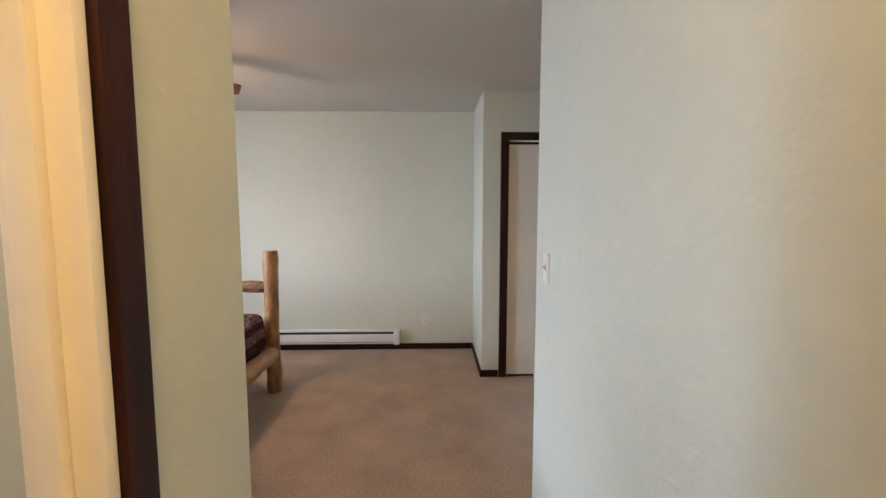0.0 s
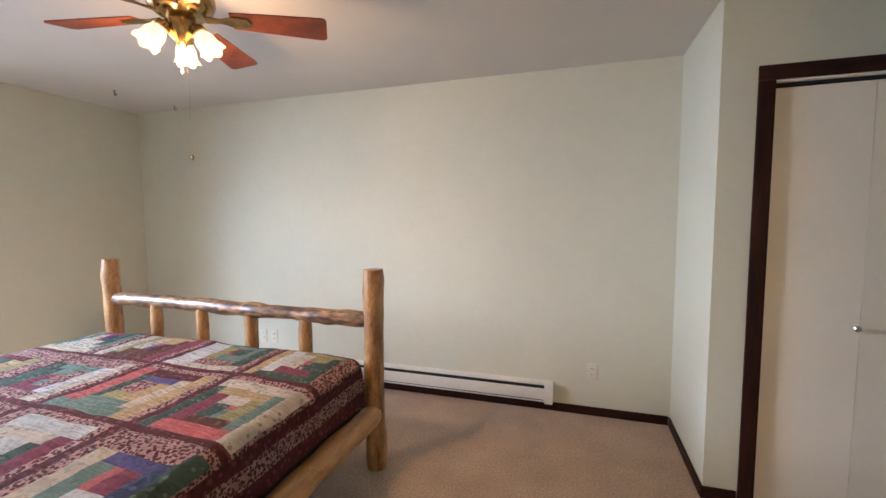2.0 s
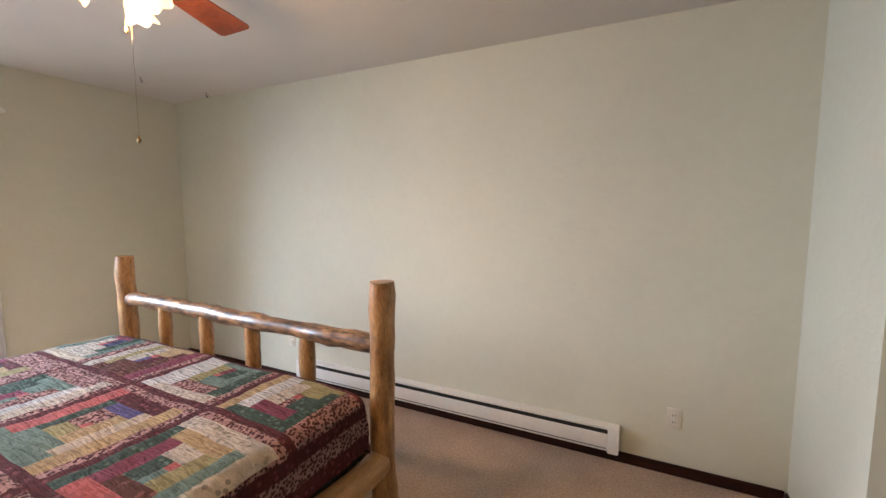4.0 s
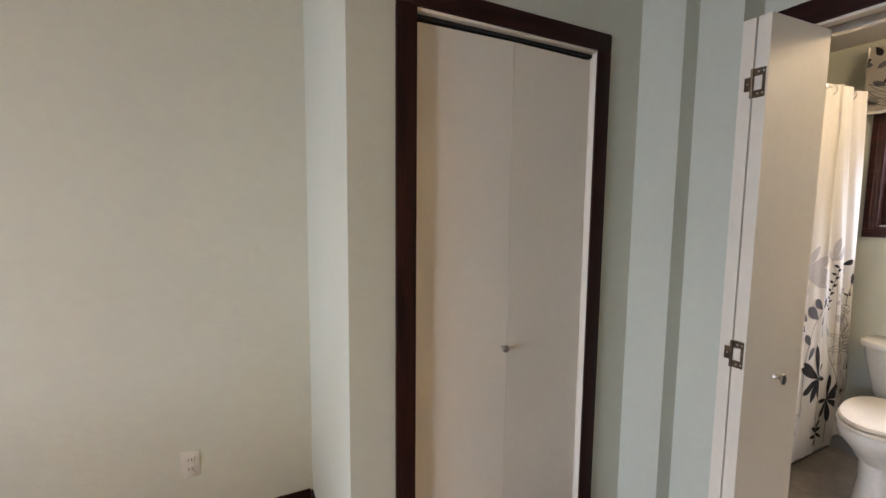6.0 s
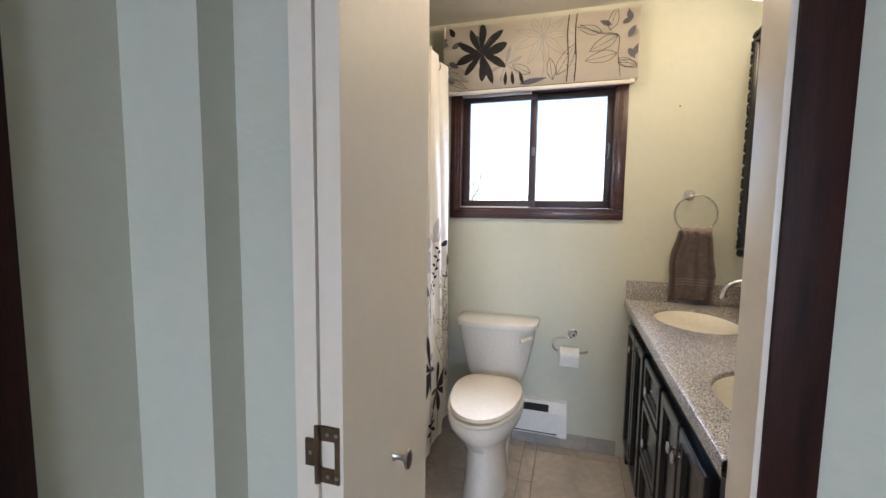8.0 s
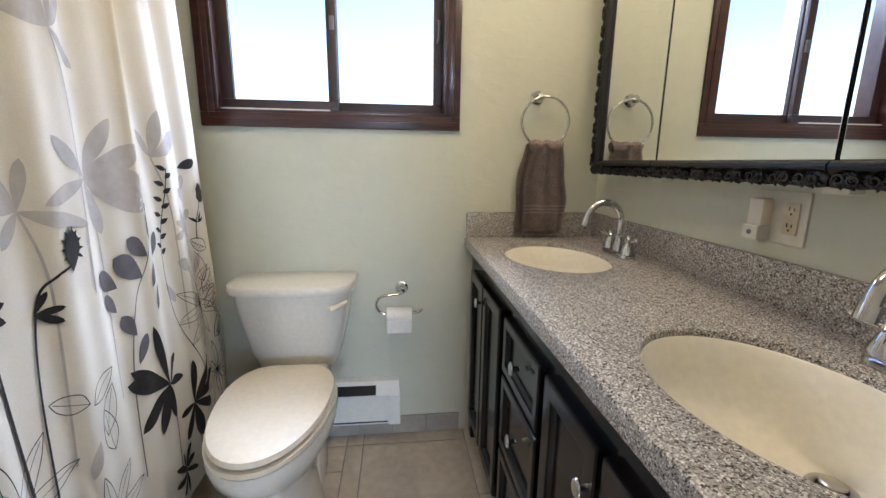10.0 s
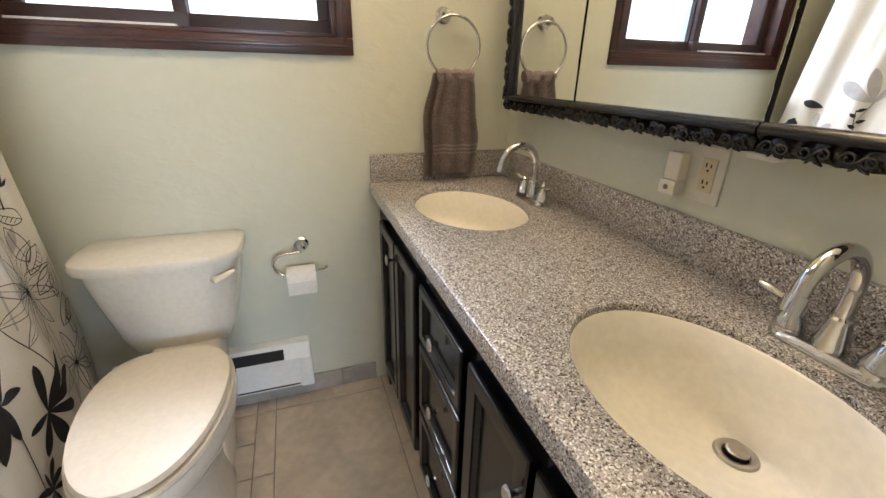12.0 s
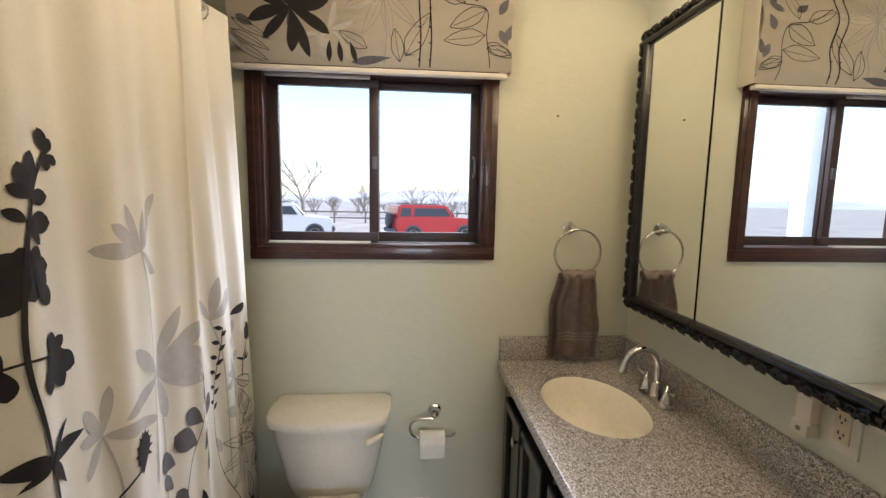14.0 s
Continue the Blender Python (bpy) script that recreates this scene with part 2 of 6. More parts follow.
CAR_GLASS = material("tinted_car_glass", (0.05, 0.06, 0.08), 0.08, var=0.05)
CAR_TRIM = material("dark_car_plastic", (0.06, 0.07, 0.09), 0.6)
POST_WHITE = material("white_exterior_paint", (0.72, 0.74, 0.76), 0.6, var=0.03)
RUBBER = TYRE


# ---- builders ----
def mesh_from(name, bm, mat, smooth=True, angle=40):
    bmesh.ops.recalc_face_normals(bm, faces=bm.faces)
    me = bpy.data.meshes.new(name)
    if not smooth:
        for f in bm.faces:
            f.smooth = False
    bm.to_mesh(me)
    bm.free()
    for mm in (mat if isinstance(mat, (list, tuple)) else [mat]):
        me.materials.append(mm)
    if smooth:
        me.set_sharp_from_angle(angle=radians(angle))
    return me


def thing(name, at, label, category, group="", kind=""):
    ob = new(name)
    ob.location = at
    ob.empty_display_size = 0.05
    return tagged(ob, label, category, group, kind)


def root_of(ob):
    p = Vector(ob.location)
    while ob.parent:
        ob = ob.parent
        p += ob.location
    return p


def part(name, bm, mat, parent, label="", smooth=True, angle=40):
    """One mesh, drawn in world places, as a part under a thing or a part."""
    bmesh.ops.translate(bm, verts=bm.verts, vec=-root_of(parent))
    ob = new(name, mesh_from(name, bm, mat, smooth, angle))
    ob.parent = parent
    return tagged(ob, label) if label else ob


def solid(name, bm, mat, label, category, group="", kind="", smooth=True, angle=40):
    """A thing or a piece of the setting that is one mesh."""
    ob = new(name, mesh_from(name, bm, mat, smooth, angle))
    return tagged(ob, label, category, group, kind)


def box(bm, x0, y0, z0, x1, y1, z1, bevel=0.0, seg=2, m=None):
    made = bmesh.ops.create_cube(bm, size=1.0)["verts"]
    bmesh.ops.scale(bm, verts=made, vec=(abs(x1 - x0), abs(y1 - y0), abs(z1 - z0)))
    bmesh.ops.translate(bm, verts=made, vec=((x0 + x1) / 2, (y0 + y1) / 2, (z0 + z1) / 2))
    if m is not None:
        bmesh.ops.transform(bm, matrix=m, verts=made)
    if bevel:
        edges = list({e for v in made for e in v.link_edges})
        for f in bmesh.ops.bevel(bm, geom=edges, offset=bevel, segments=seg, affect="EDGES", profile=0.6)["faces"]:
            f.smooth = True
    return bm


def boxed(*a, **k):
    return box(bmesh.new(), *a, **k)


def loft(bm, rings, cap=True, close=True):
    """Skins rings of equally many points."""
    rows = [[bm.verts.new(p) for p in ring] for ring in rings]
    n = len(rows[0])
    for a, b in zip(rows, rows[1:]):
        for i in range(n if close else n - 1):
            j = (i + 1) % n
            bm.faces.new((a[i], a[j], b[j], b[i])).smooth = True
    if cap and close:
        bm.faces.new(rows[0])
        bm.faces.new(rows[-1])
    return bm


def lathe(bm, profile, m=None, seg=24, cap=True):
    """Turns (radius, height) pairs about z, placed by m."""
    m = m or Matrix()
    rings = [[m @ Vector((r * math.cos(a), r * math.sin(a), h)) for a in (2 * math.pi * k / seg for k in range(seg))] for r, h in profile]
    return loft(bm, rings, cap)


def tube(bm, pts, radius, seg=10, cap=True, wobble=0.0):
    """A round bar along points; radius a number or one per point."""
    pts = [Vector(p) for p in pts]
    rings, side = [], None
    for i, p in enumerate(pts):
        d = (pts[min(i + 1, len(pts) - 1)] - pts[max(i - 1, 0)]).normalized()
        if side is None:
            side = d.orthogonal().normalized()
        side = (side - d * side.dot(d)).normalized()
        up = d.cross(side)
        r = radius[i] if isinstance(radius, (list, tuple)) else radius
        ring = []
        for k in range(seg):
            a = 2 * math.pi * k / seg
            v = p + (side * math.cos(a) + up * math.sin(a)) * r
            if wobble:
                v += (v - p).normalized() * wobble * noise.noise(v * 9.0)
            ring.append(v)
        rings.append(ring)
    return loft(bm, rings, cap)


def arc(c, r, a0, a1, n, u, v):
    c, u, v = Vector(c), Vector(u), Vector(v)
    return [c + (u * math.cos(radians(a)) + v * math.sin(radians(a))) * r for a in (a0 + (a1 - a0) * k / (n - 1) for k in range(n))]


def wall(name, axis, p0, p1, u0, u1, z0, z1, holes=(), mat=None, label="sage green textured painted wall"):
    """A wall between planes p0 and p1 of an axis, with openings (u0, u1, z0, z1) through it."""
    us = sorted({u0, u1, *(h[0] for h in holes), *(h[1] for h in holes)})
    zs = sorted({z0, z1, *(h[2] for h in holes), *(h[3] for h in holes)})
    us, zs = [u for u in us if u0 <= u <= u1], [z for z in zs if z0 <= z <= z1]

    def full(i, j):
        if not (0 <= i < len(us) - 1 and 0 <= j < len(zs) - 1):
            return False
        u, z = (us[i] + us[i + 1]) / 2, (zs[j] + zs[j + 1]) / 2
        return not any(h[0] < u < h[1] and h[2] < z < h[3] for h in holes)

    bm, vs = bmesh.new(), {}

    def v(p, i, j):
        if (p, i, j) not in vs:
            vs[p, i, j] = bm.verts.new((p, us[i], zs[j]) if axis == "x" else (us[i], p, zs[j]))
        return vs[p, i, j]

    for i in range(len(us) - 1):
        for j in range(len(zs) - 1):
            if not full(i, j):
                continue
            for p in (p0, p1):
                bm.faces.new((v(p, i, j), v(p, i + 1, j), v(p, i + 1, j + 1), v(p, i, j + 1)))
            for di, dj, a, b in ((-1, 0, (i, j), (i, j + 1)), (1, 0, (i + 1, j), (i + 1, j + 1)), (0, -1, (i, j), (i + 1, j)), (0, 1, (i, j + 1), (i + 1, j + 1))):
                if not full(i + di, j + dj):
                    bm.faces.new((v(p0, *a), v(p0, *b), v(p1, *b), v(p1, *a)))
    return solid(name, bm, mat or WALL, label, "wall", kind="structure", smooth=False)


# ---- structure ----
H = 2.44
BZ = -0.085   # the bathroom floor lies a little lower than the carpet
solid("ground", boxed(-2000, -2000, -0.60, 2000, 2000, -0.50), GROUND, "pale gravel yard reaching the horizon", "ground", kind="structure")
solid("floor", boxed(-4.21, -2.1, -0.16, 2.14, 4.05, 0.0), CARPET, "taupe cut-pile bedroom carpet", "carpet", kind="structure")
solid("floor_bath", boxed(2.14, 1.30, -0.22, 3.95, 4.05, BZ - 0.005), GROUT, "grey grouted bathroom floor under the tiles", "floor", kind="structure")
solid("ceiling", boxed(-4.21, -2.1, H, 3.95, 4.05, H + 0.12), CEIL, "white painted ceiling", "ceiling", kind="structure")
wall("wall_north", "y", 3.90, 4.05, -4.21, 3.95, -0.2, H)
wall("wall_west", "x", -4.21, -4.06, 0.10, 3.90, -0.2, H, [(0.60, 2.34, 0.40, 2.08)])
wall("wall_south", "y", 0.125, 0.275, -4.06, -0.138, -0.2, H)
wall("wall_hall_west", "x", -0.138, -0.07, -2.0, 0.275, -0.2, H, [(-0.80, -0.014, 0.0, 2.04)])
wall("wall_hall_east", "x", 0.69, 0.79, -2.0, 1.37, -0.2, H)
wall("wall_hall_end", "y", -2.1, -2.0, -1.6, 0.79, -0.2, H)
# its opening is added, out of view, to let sky light into the side room
wall("wall_side_room_west", "x", -1.6, -1.5, -2.0, 0.125, -0.2, H, [(-1.5, -0.3, 0.9, 2.05)])
wall("wall_alcove", "y", 1.27, 1.37, 0.79, 2.14, -0.2, H)
wall("wall_bath_south", "y", 1.33, 1.43, 2.14, 3.80, -0.2, H)
DOOR_Y0, DOOR_Y1 = 1.99, 2.70
wall("wall_bath_door", "x", 2.09, 2.19, 1.43, 2.948, -0.2, H, [(DOOR_Y0, DOOR_Y1, -0.2, 2.04)])
wall("wall_step_return", "x", 1.968, 2.09, 2.79, 2.948, -0.2, H)
wall("wall_step", "x", 1.885, 2.19, 2.948, 3.90, -0.2, H)
C0, C1 = 0.875, 1.650
wall("wall_closet", "y", 3.136, 3.236, 0.67, 1.885, -0.2, H, [(C0, C1, 0.0, 2.04)])
wall("wall_jut", "x", 0.67, 0.77, 3.236, 3.90, -0.2, H)
WY0, WY1, WZ0, WZ1 = 2.095, 2.985, 1.335, 2.03
wall("wall_east", "x", 3.80, 3.95, 1.33, 3.90, -0.2, H, [(WY0, WY1, WZ0, WZ1)])


def baseboard(name, x0, y0, x1, y1, side, mat=TRIM_H):
    """Dark skirting along a wall; side is the way it stands out."""
    t, h = 0.012, 0.062
    bm = bmesh.new()
    box(bm, min(x0, x1, x0 + side[0] * t), min(y0, y1, y0 + side[1] * t), 0.0, max(x0, x1, x0 + side[0] * t), max(y0, y1, y0 + side[1] * t), h, 0.004, 2)
    return solid(name, bm, mat, "dark stained wooden baseboard", "baseboard", kind="structure")


baseboard("baseboard_north", -4.06, 3.90, 0.658, 3.90, (0, -1))
baseboard("baseboard_west_1", -4.06, 0.29, -4.06, 3.886, (1, 0))
baseboard("baseboard_south", -4.04, 0.275, -0.07, 0.275, (0, 1))
baseboard("baseboard_jut", 0.67, 3.136, 0.67, 3.886, (-1, 0))
baseboard("baseboard_closet_1", 0.658, 3.136, 0.814, 3.136, (0, -1))
baseboard("baseboard_closet_2", 1.712, 3.136, 1.871, 3.136, (0, -1))
baseboard("baseboard_step", 1.885, 2.950, 1.885, 3.122, (-1, 0))
baseboard("baseboard_step_2", 1.873, 2.948, 1.954, 2.948, (0, -1))
baseboard("baseboard_door_1", 1.968, 2.79, 1.968, 2.934, (-1, 0))
baseboard("baseboard_door_2", 2.09, 1.384, 2.09, 1.906, (-1, 0))
baseboard("baseboard_alcove", 0.69, 1.37, 2.076, 1.37, (0, 1))
baseboard("baseboard_hall_east", 0.69, -2.0, 0.69, 1.37, (-1, 0))
baseboard("baseboard_hall_west", -0.07, 0.036, -0.07, 0.275, (1, 0))


def casing(name, axis, face, out, u0, u1, top, width, thick=0.014, left=True):
    """Dark flat trim round an opening, mitred at the top, standing out of the wall face."""
    a, b = face, face + out * thick
    lo, hi = min(a, b), max(a, b)
    th = tagged(new(name), "dark stained wooden door casing", "door trim", kind="structure")

    def piece(nm, q0, q1, z0, z1, mat):
        bm = boxed(lo, q0, z0, hi, q1, z1, bevel=0.004) if axis == "x" else boxed(q0, lo, z0, q1, hi, z1, bevel=0.004)
        part(nm, bm, mat, th)

    piece("side_casing", u0 - width, u0, 0.0, top, TRIM)
    piece("side_casing", u1, u1 + width, 0.0, top, TRIM)
    piece("head_casing", u0 - width, u1 + width, top + 0.0005, top + width, TRIM_H)


casing("trim_closet", "y", 3.136, -1, C0 + 0.012, C1 - 0.012, 2.035, 0.068)
casing("trim_bath", "x", 2.09, -1, DOOR_Y0 + 0.004, DOOR_Y1 - 0.004, 2.035, 0.080)
casing("trim_side_room", "x", -0.07, 1, -0.80, -0.010, 2.035, 0.042)


def jambs(name, axis, p0, p1, u0, u1, top, stop, z0=0.0):
    """White painted jamb lining with a stop."""
    th = tagged(new(name), "white painted door jamb", "door jamb", kind="structure")

    def lay(nm, q0, q1, a, b, r0, r1):
        part(nm, boxed(r0, q0, a, r1, q1, b, bevel=0.002) if axis == "x" else boxed(q0, r0, a, q1, r1, b, bevel=0.002), WHITE_DOOR, th)

    t = 0.014
    lay("side_jamb", u0 - 0.001, u0 + t, z0, top, p0, p1)
    lay("side_jamb", u1 - t, u1 + 0.001, z0, top, p0, p1)
    lay("head_jamb", u0 + t, u1 - t, top - t, top + 0.001, p0, p1)
    if stop:
        s0, s1 = stop
        lay("stop", u0 + t, u0 + t + 0.012, z0, top - t, s0, s1)
        lay("stop", u1 - t - 0.012, u1 - t, z0, top - t, s0, s1)


jambs("jamb_closet", "y", 3.130, 3.236, C0, C1, 2.04, None)
jambs("jamb_bath", "x", 2.084, 2.192, DOOR_Y0, DOOR_Y1, 2.04, None, BZ)
jambs("jamb_side_room", "x", -0.140, -0.064, -0.80, -0.014, 2.04, (-0.122, -0.094))

# ---- closet: folding door ----
def folding_leaf(parent, a, b, z0, z1, thick, name="leaf"):
    """One flush leaf of a folding door from plan point a to b."""
    a, b = Vector((*a, 0)), Vector((*b, 0))
    d = (b - a).normalized()
    m = Matrix.Translation((a + b) / 2) @ Matrix.Rotation(math.atan2(d.y, d.x), 4, "Z")
    w = (b - a).length / 2
    return part(name, boxed(-w, -thick / 2, z0, w, thick / 2, z1, bevel=0.0006, seg=1, m=m), WHITE_DOOR, parent)


def small_knob(parent, at, way, mat=NICKEL, r=0.014, name="knob"):
    """A turned knob on a short neck, standing out along way."""
    turn = Vector(way).to_track_quat("Z", "Y").to_matrix().to_4x4()
    prof = [(0.006, 0), (0.005, 0.010), (0.007, 0.016), (r, 0.022), (r, 0.027), (r * 0.75, 0.031), (0.001, 0.032)]
    return part(name, lathe(bmesh.new(), prof, Matrix.Translation(at) @ turn, 16), mat, parent, "turned metal knob")


closet_door = thing("folding_door", (1.26, 3.17, 0), "closed white flush bifold closet door in dark trim", "door")
folding_leaf(closet_door, (C0 + 0.018, 3.174), (1.2629, 3.163), 0.012, 2.005, 0.03)
folding_leaf(closet_door, (1.2632, 3.163), (C1 - 0.018, 3.174), 0.012, 2.005, 0.03)
small_knob(closet_door, (1.245, 3.149, 0.915), (-0.057, -1, 0))
part("track", boxed(C0 + 0.016, 3.150, 2.012, C1 - 0.016, 3.190, 2.025, bevel=0.002), BLACK_GAP, closet_door, "black metal top track")

# ---- bathroom doorway: folded door, track ----
bath_door = thing("folding_door", (1.95, 2.60, 0), "white flush bifold door folded open against the bathroom doorway", "door")
LA = ((1.790, 2.673), (2.078, 2.662))
LB = ((1.790, 2.631), (2.094, 2.612))
folding_leaf(bath_door, *LA, 0.012, 2.005, 0.038)
folding_leaf(bath_door, *LB, 0.012, 2.005, 0.038)


def oval_pull(parent, at, way):
    """A flared oval door pull on a thin neck."""
    turn = Matrix.Translation(at) @ Vector(way).to_track_quat("Z", "Y").to_matrix().to_4x4() @ Matrix.Diagonal((0.8, 1.15, 1.0, 1.0))
    prof = [(0.009, 0), (0.0075, 0.003), (0.0045, 0.008), (0.0042, 0.016), (0.008, 0.022), (0.0155, 0.026), (0.0165, 0.029), (0.0150, 0.031), (0.001, 0.032)]
    return part("knob", lathe(bmesh.new(), prof, turn, 20), NICKEL, parent, "flared oval metal pull")


oval_pull(bath_door, (1.946, 2.6025, 0.884), (-0.062, -0.998, 0))
for hz in (0.20, 0.971, 1.81):
    hm = Matrix.Translation((1.7885, 2.6515, hz))
    bm = bmesh.new()
    box(bm, -0.003, -0.034, -0.043, 0.0015, -0.0265, 0.043, 0.001, 1, hm)
    for z0, z1 in ((-0.043, -0.021), (0.021, 0.043)):
        box(bm, -0.0029, -0.0264, z0, 0.0015, -0.0008, z1, 0.001, 1, hm)
    hinge = part("hinge", bm, BRONZE, bath_door, "aged bronze wrap hinge with an open middle")
    part("hinge_plate", boxed(-0.003, 0.0015, -0.0205, 0.0015, 0.022, 0.0205, bevel=0.001, m=hm), BRONZE, hinge)
    part("pin", tube(bmesh.new(), [hm @ Vector((-0.004, 0.0004, -0.043)), hm @ Vector((-0.004, 0.0004, 0.043))], 0.0045, 8), BRONZE, hinge)
    for dy, dz in ((-0.030, 0.032), (-0.030, -0.032), (-0.016, 0.032), (-0.016, -0.032), (0.013, 0.0)):
        part("screw", lathe(bmesh.new(), [(0.0032, 0), (0.0030, 0.001), (0.001, 0.0014)], hm @ Matrix.Translation((-0.003, dy, dz)) @ Vector((-1, 0, 0)).to_track_quat("Z", "Y").to_matrix().to_4x4(), 8), NICKEL, hinge)
part("track", boxed(2.120, DOOR_Y0 + 0.016, 2.000, 2.155, DOOR_Y1 - 0.016, 2.024, bevel=0.003), NICKEL, bath_door, "grey metal top track")


# ---- bedroom: electric baseboard heater ----
def baseboard_heater(x0, x1):
    th = thing("baseboard_heater", ((x0 + x1) / 2, 3.89, 0.064), "long white electric baseboard heater on the wall", "heater")
    y0, z0, z1 = 3.832, 0.066, 0.218
    prof = [(3.898, z0), (3.872, z0), (y0 + 0.006, z0 + 0.012), (y0, z0 + 0.030), (y0, z1 - 0.042), (y0 + 0.004, z1 - 0.038)]
    bm = loft(bmesh.new(), [[(x0 + 0.045, y, z) for y, z in prof] + [(x0 + 0.045, 3.898, z0 + 0.02)], [(x1 - 0.06, y, z) for y, z in prof] + [(x1 - 0.06, 3.898, z0 + 0.02)]])
    part("front_panel", bm, WHITE_METAL, th)
    part("top_cover", boxed(x0 + 0.045, 3.838, z1 - 0.016, x1 - 0.06, 3.899, z1 - 0.001, bevel=0.004), WHITE_METAL, th)
    part("fin_slot", boxed(x0 + 0.045, 3.846, z0 + 0.03, x1 - 0.06, 3.892, z1 - 0.02), BLACK_GAP, th, "dark slot with heating fins")
    part("back_plate", boxed(x0 + 0.045, 3.893, z0 + 0.02, x1 - 0.06, 3.8995, z1), WHITE_METAL, th)
    for a, b in ((x0, x0 + 0.045), (x1 - 0.06, x1)):
        part("end_cap", boxed(a, y0 - 0.001, z0, b, 3.8995, z1 + 0.001, bevel=0.006), WHITE_METAL, th)
    part("lower_groove", boxed(x0 + 0.05, y0 - 0.0012, z0 + 0.026, x1 - 0.065, y0 + 0.004, z0 + 0.032), FIN, th)


baseboard_heater(-2.56, -0.100)


def outlet(name, at, way, label, kind="duplex"):
    """A wall plate with two sockets, or a toggle."""
    th = thing(name, at, label, "outlet" if kind == "duplex" else "switch")
    turn = Matrix.Translation(at) @ Vector(way).to_track_quat("Z", "Y").to_matrix().to_4x4()
    bm = boxed(-0.035, -0.058, -0.001, 0.035, 0.058, 0.006, bevel=0.003, m=turn)
    part("plate", bm, WHITE_PLASTIC, th)
    if kind == "duplex":
        for dz in (-0.02, 0.02):
            s = part("socket", boxed(-0.016, dz - 0.014, 0.004, 0.016, dz + 0.014, 0.0085, bevel=0.004, m=turn), WHITE_PLASTIC, th)
            for dx in (-0.006, 0.006):
                part("slot", boxed(dx - 0.0013, dz - 0.002, 0.008, dx + 0.0013, dz + 0.007, 0.0090, m=turn), BLACK_GAP, s)
    else:
        part("toggle_slot", boxed(-0.006, -0.012, 0.005, 0.006, 0.012, 0.0068, m=turn), FIN, th)
        part("toggle", boxed(-0.0045, -0.002, 0.005, 0.0045, 0.010, 0.018, bevel=0.002, m=turn), WHITE_PLASTIC, th)
    return th


outlet("wall_outlet", (0.166, 3.90, 0.320), (0, -1, 0), "ivory duplex wall outlet above the baseboard")
outlet("wall_outlet", (-2.545, 3.90, 0.352), (0, -1, 0), "ivory duplex wall outlet behind the bed")
outlet("wall_outlet", (-2.665, 3.90, 0.352), (0, -1, 0), "ivory wall jack plate behind the bed")
outlet("light_switch", (0.69, 1.21, 1.225), (-1, 0, 0), "ivory toggle light switch plate", "switch")

# hooks screwed into the ceiling
for hx, hy in ((-3.49, 3.29), (-3.46, 3.79)):
    hook = thing("ceiling_hook", (hx, hy, H), "small dark metal hook screwed into ceiling", "hook")
    part("base", lathe(bmesh.new(), [(0.012, 0), (0.012, -0.006), (0.005, -0.009)], Matrix.Translation((hx, hy, H)), 12), NICKEL, hook)
    part("shank", tube(bmesh.new(), [(hx, hy, H - 0.006), (hx, hy, H - 0.022)] + arc((hx + 0.010, hy, H - 0.030), 0.010, 180, 400, 9, (1, 0, 0), (0, 0, 1)), 0.003, 8), FIN, hook)


# ---- bedroom: log bed ----
def log(name, a, b, r, mat, parent, seg=18, rough=0.010, ends=True, taper=0.0, label=""):
    """A peeled log with uneven girth and pale cut ends."""
    a, b = Vector(a), Vector(b)
    n = max(8, int((b - a).length / 0.06))
    side = (b - a).orthogonal().normalized()
    pts, rad = [], []
    for k in range(n + 1):
        t = k / n
        p = a.lerp(b, t)
        pts.append(p + side * 0.008 * noise.noise(p * 2.3))
        rr = r * (1 + taper * (t - 0.5)) + 0.006 * noise.noise(p * 4.1 + Vector((7, 3, 1)))
        rad.append(rr * (0.94 if k in (0, n) else 1.0))
    ob = part(name, tube(bmesh.new(), pts, rad, seg, True, rough), mat, parent, label, angle=60)
    return ob


BX0, BX1, BY0, BY1 = -3.055, -1.03, 0.62, 2.885
bed = thing("log_bed", ((BX0 + BX1) / 2, (BY0 + BY1) / 2, 0), "king-size peeled log bed frame with honey finish", "bed")
for px, py, ph in ((BX0, BY1, 1.145), (BX1, BY1, 1.138), (BX0, BY0, 1.25), (BX1, BY0, 1.25)):
    log("post", (px, py, 0), (px, py, ph), 0.056, LOG, bed, taper=-0.08)
log("top_rail", (BX0 + 0.04, BY1, 0.868), (BX1 - 0.04, BY1, 0.852), 0.045, LOG_X, bed, rough=0.014, label="log rail with dark bark patches")
log("top_rail", (BX0 + 0.04, BY0, 1.08), (BX1 - 0.04, BY0, 1.08), 0.045, LOG_X, bed, rough=0.014)
log("foot_rail", (BX0 + 0.04, BY1, 0.325), (BX1 - 0.04, BY1, 0.325), 0.052, LOG_X, bed)
log("head_rail", (BX0 + 0.04, BY0, 0.40), (BX1 - 0.04, BY0, 0.40), 0.052, LOG_X, bed)
for sx in (-1.476, -1.867, -2.262, -2.655):
    log("spindle", (sx, BY1, 0.33), (sx, BY1, 0.85), 0.038, LOG, bed, seg=14, rough=0.006)
    log("spindle", (sx, BY0, 0.40), (sx, BY0, 1.07), 0.038, LOG, bed, seg=14, rough=0.006)
for px in (BX0, BX1):
    log("side_rail", (px, BY0 + 0.03, 0.345), (px, BY1 - 0.03, 0.325), 0.062, LOG_Y, bed, rough=0.012)
for k in range(7):
    y = 0.85 + k * 0.29
    part("slat", boxed(BX0 + 0.06, y, 0.300, BX1 - 0.06, y + 0.07, 0.318, bevel=0.003), LOG_END, bed)
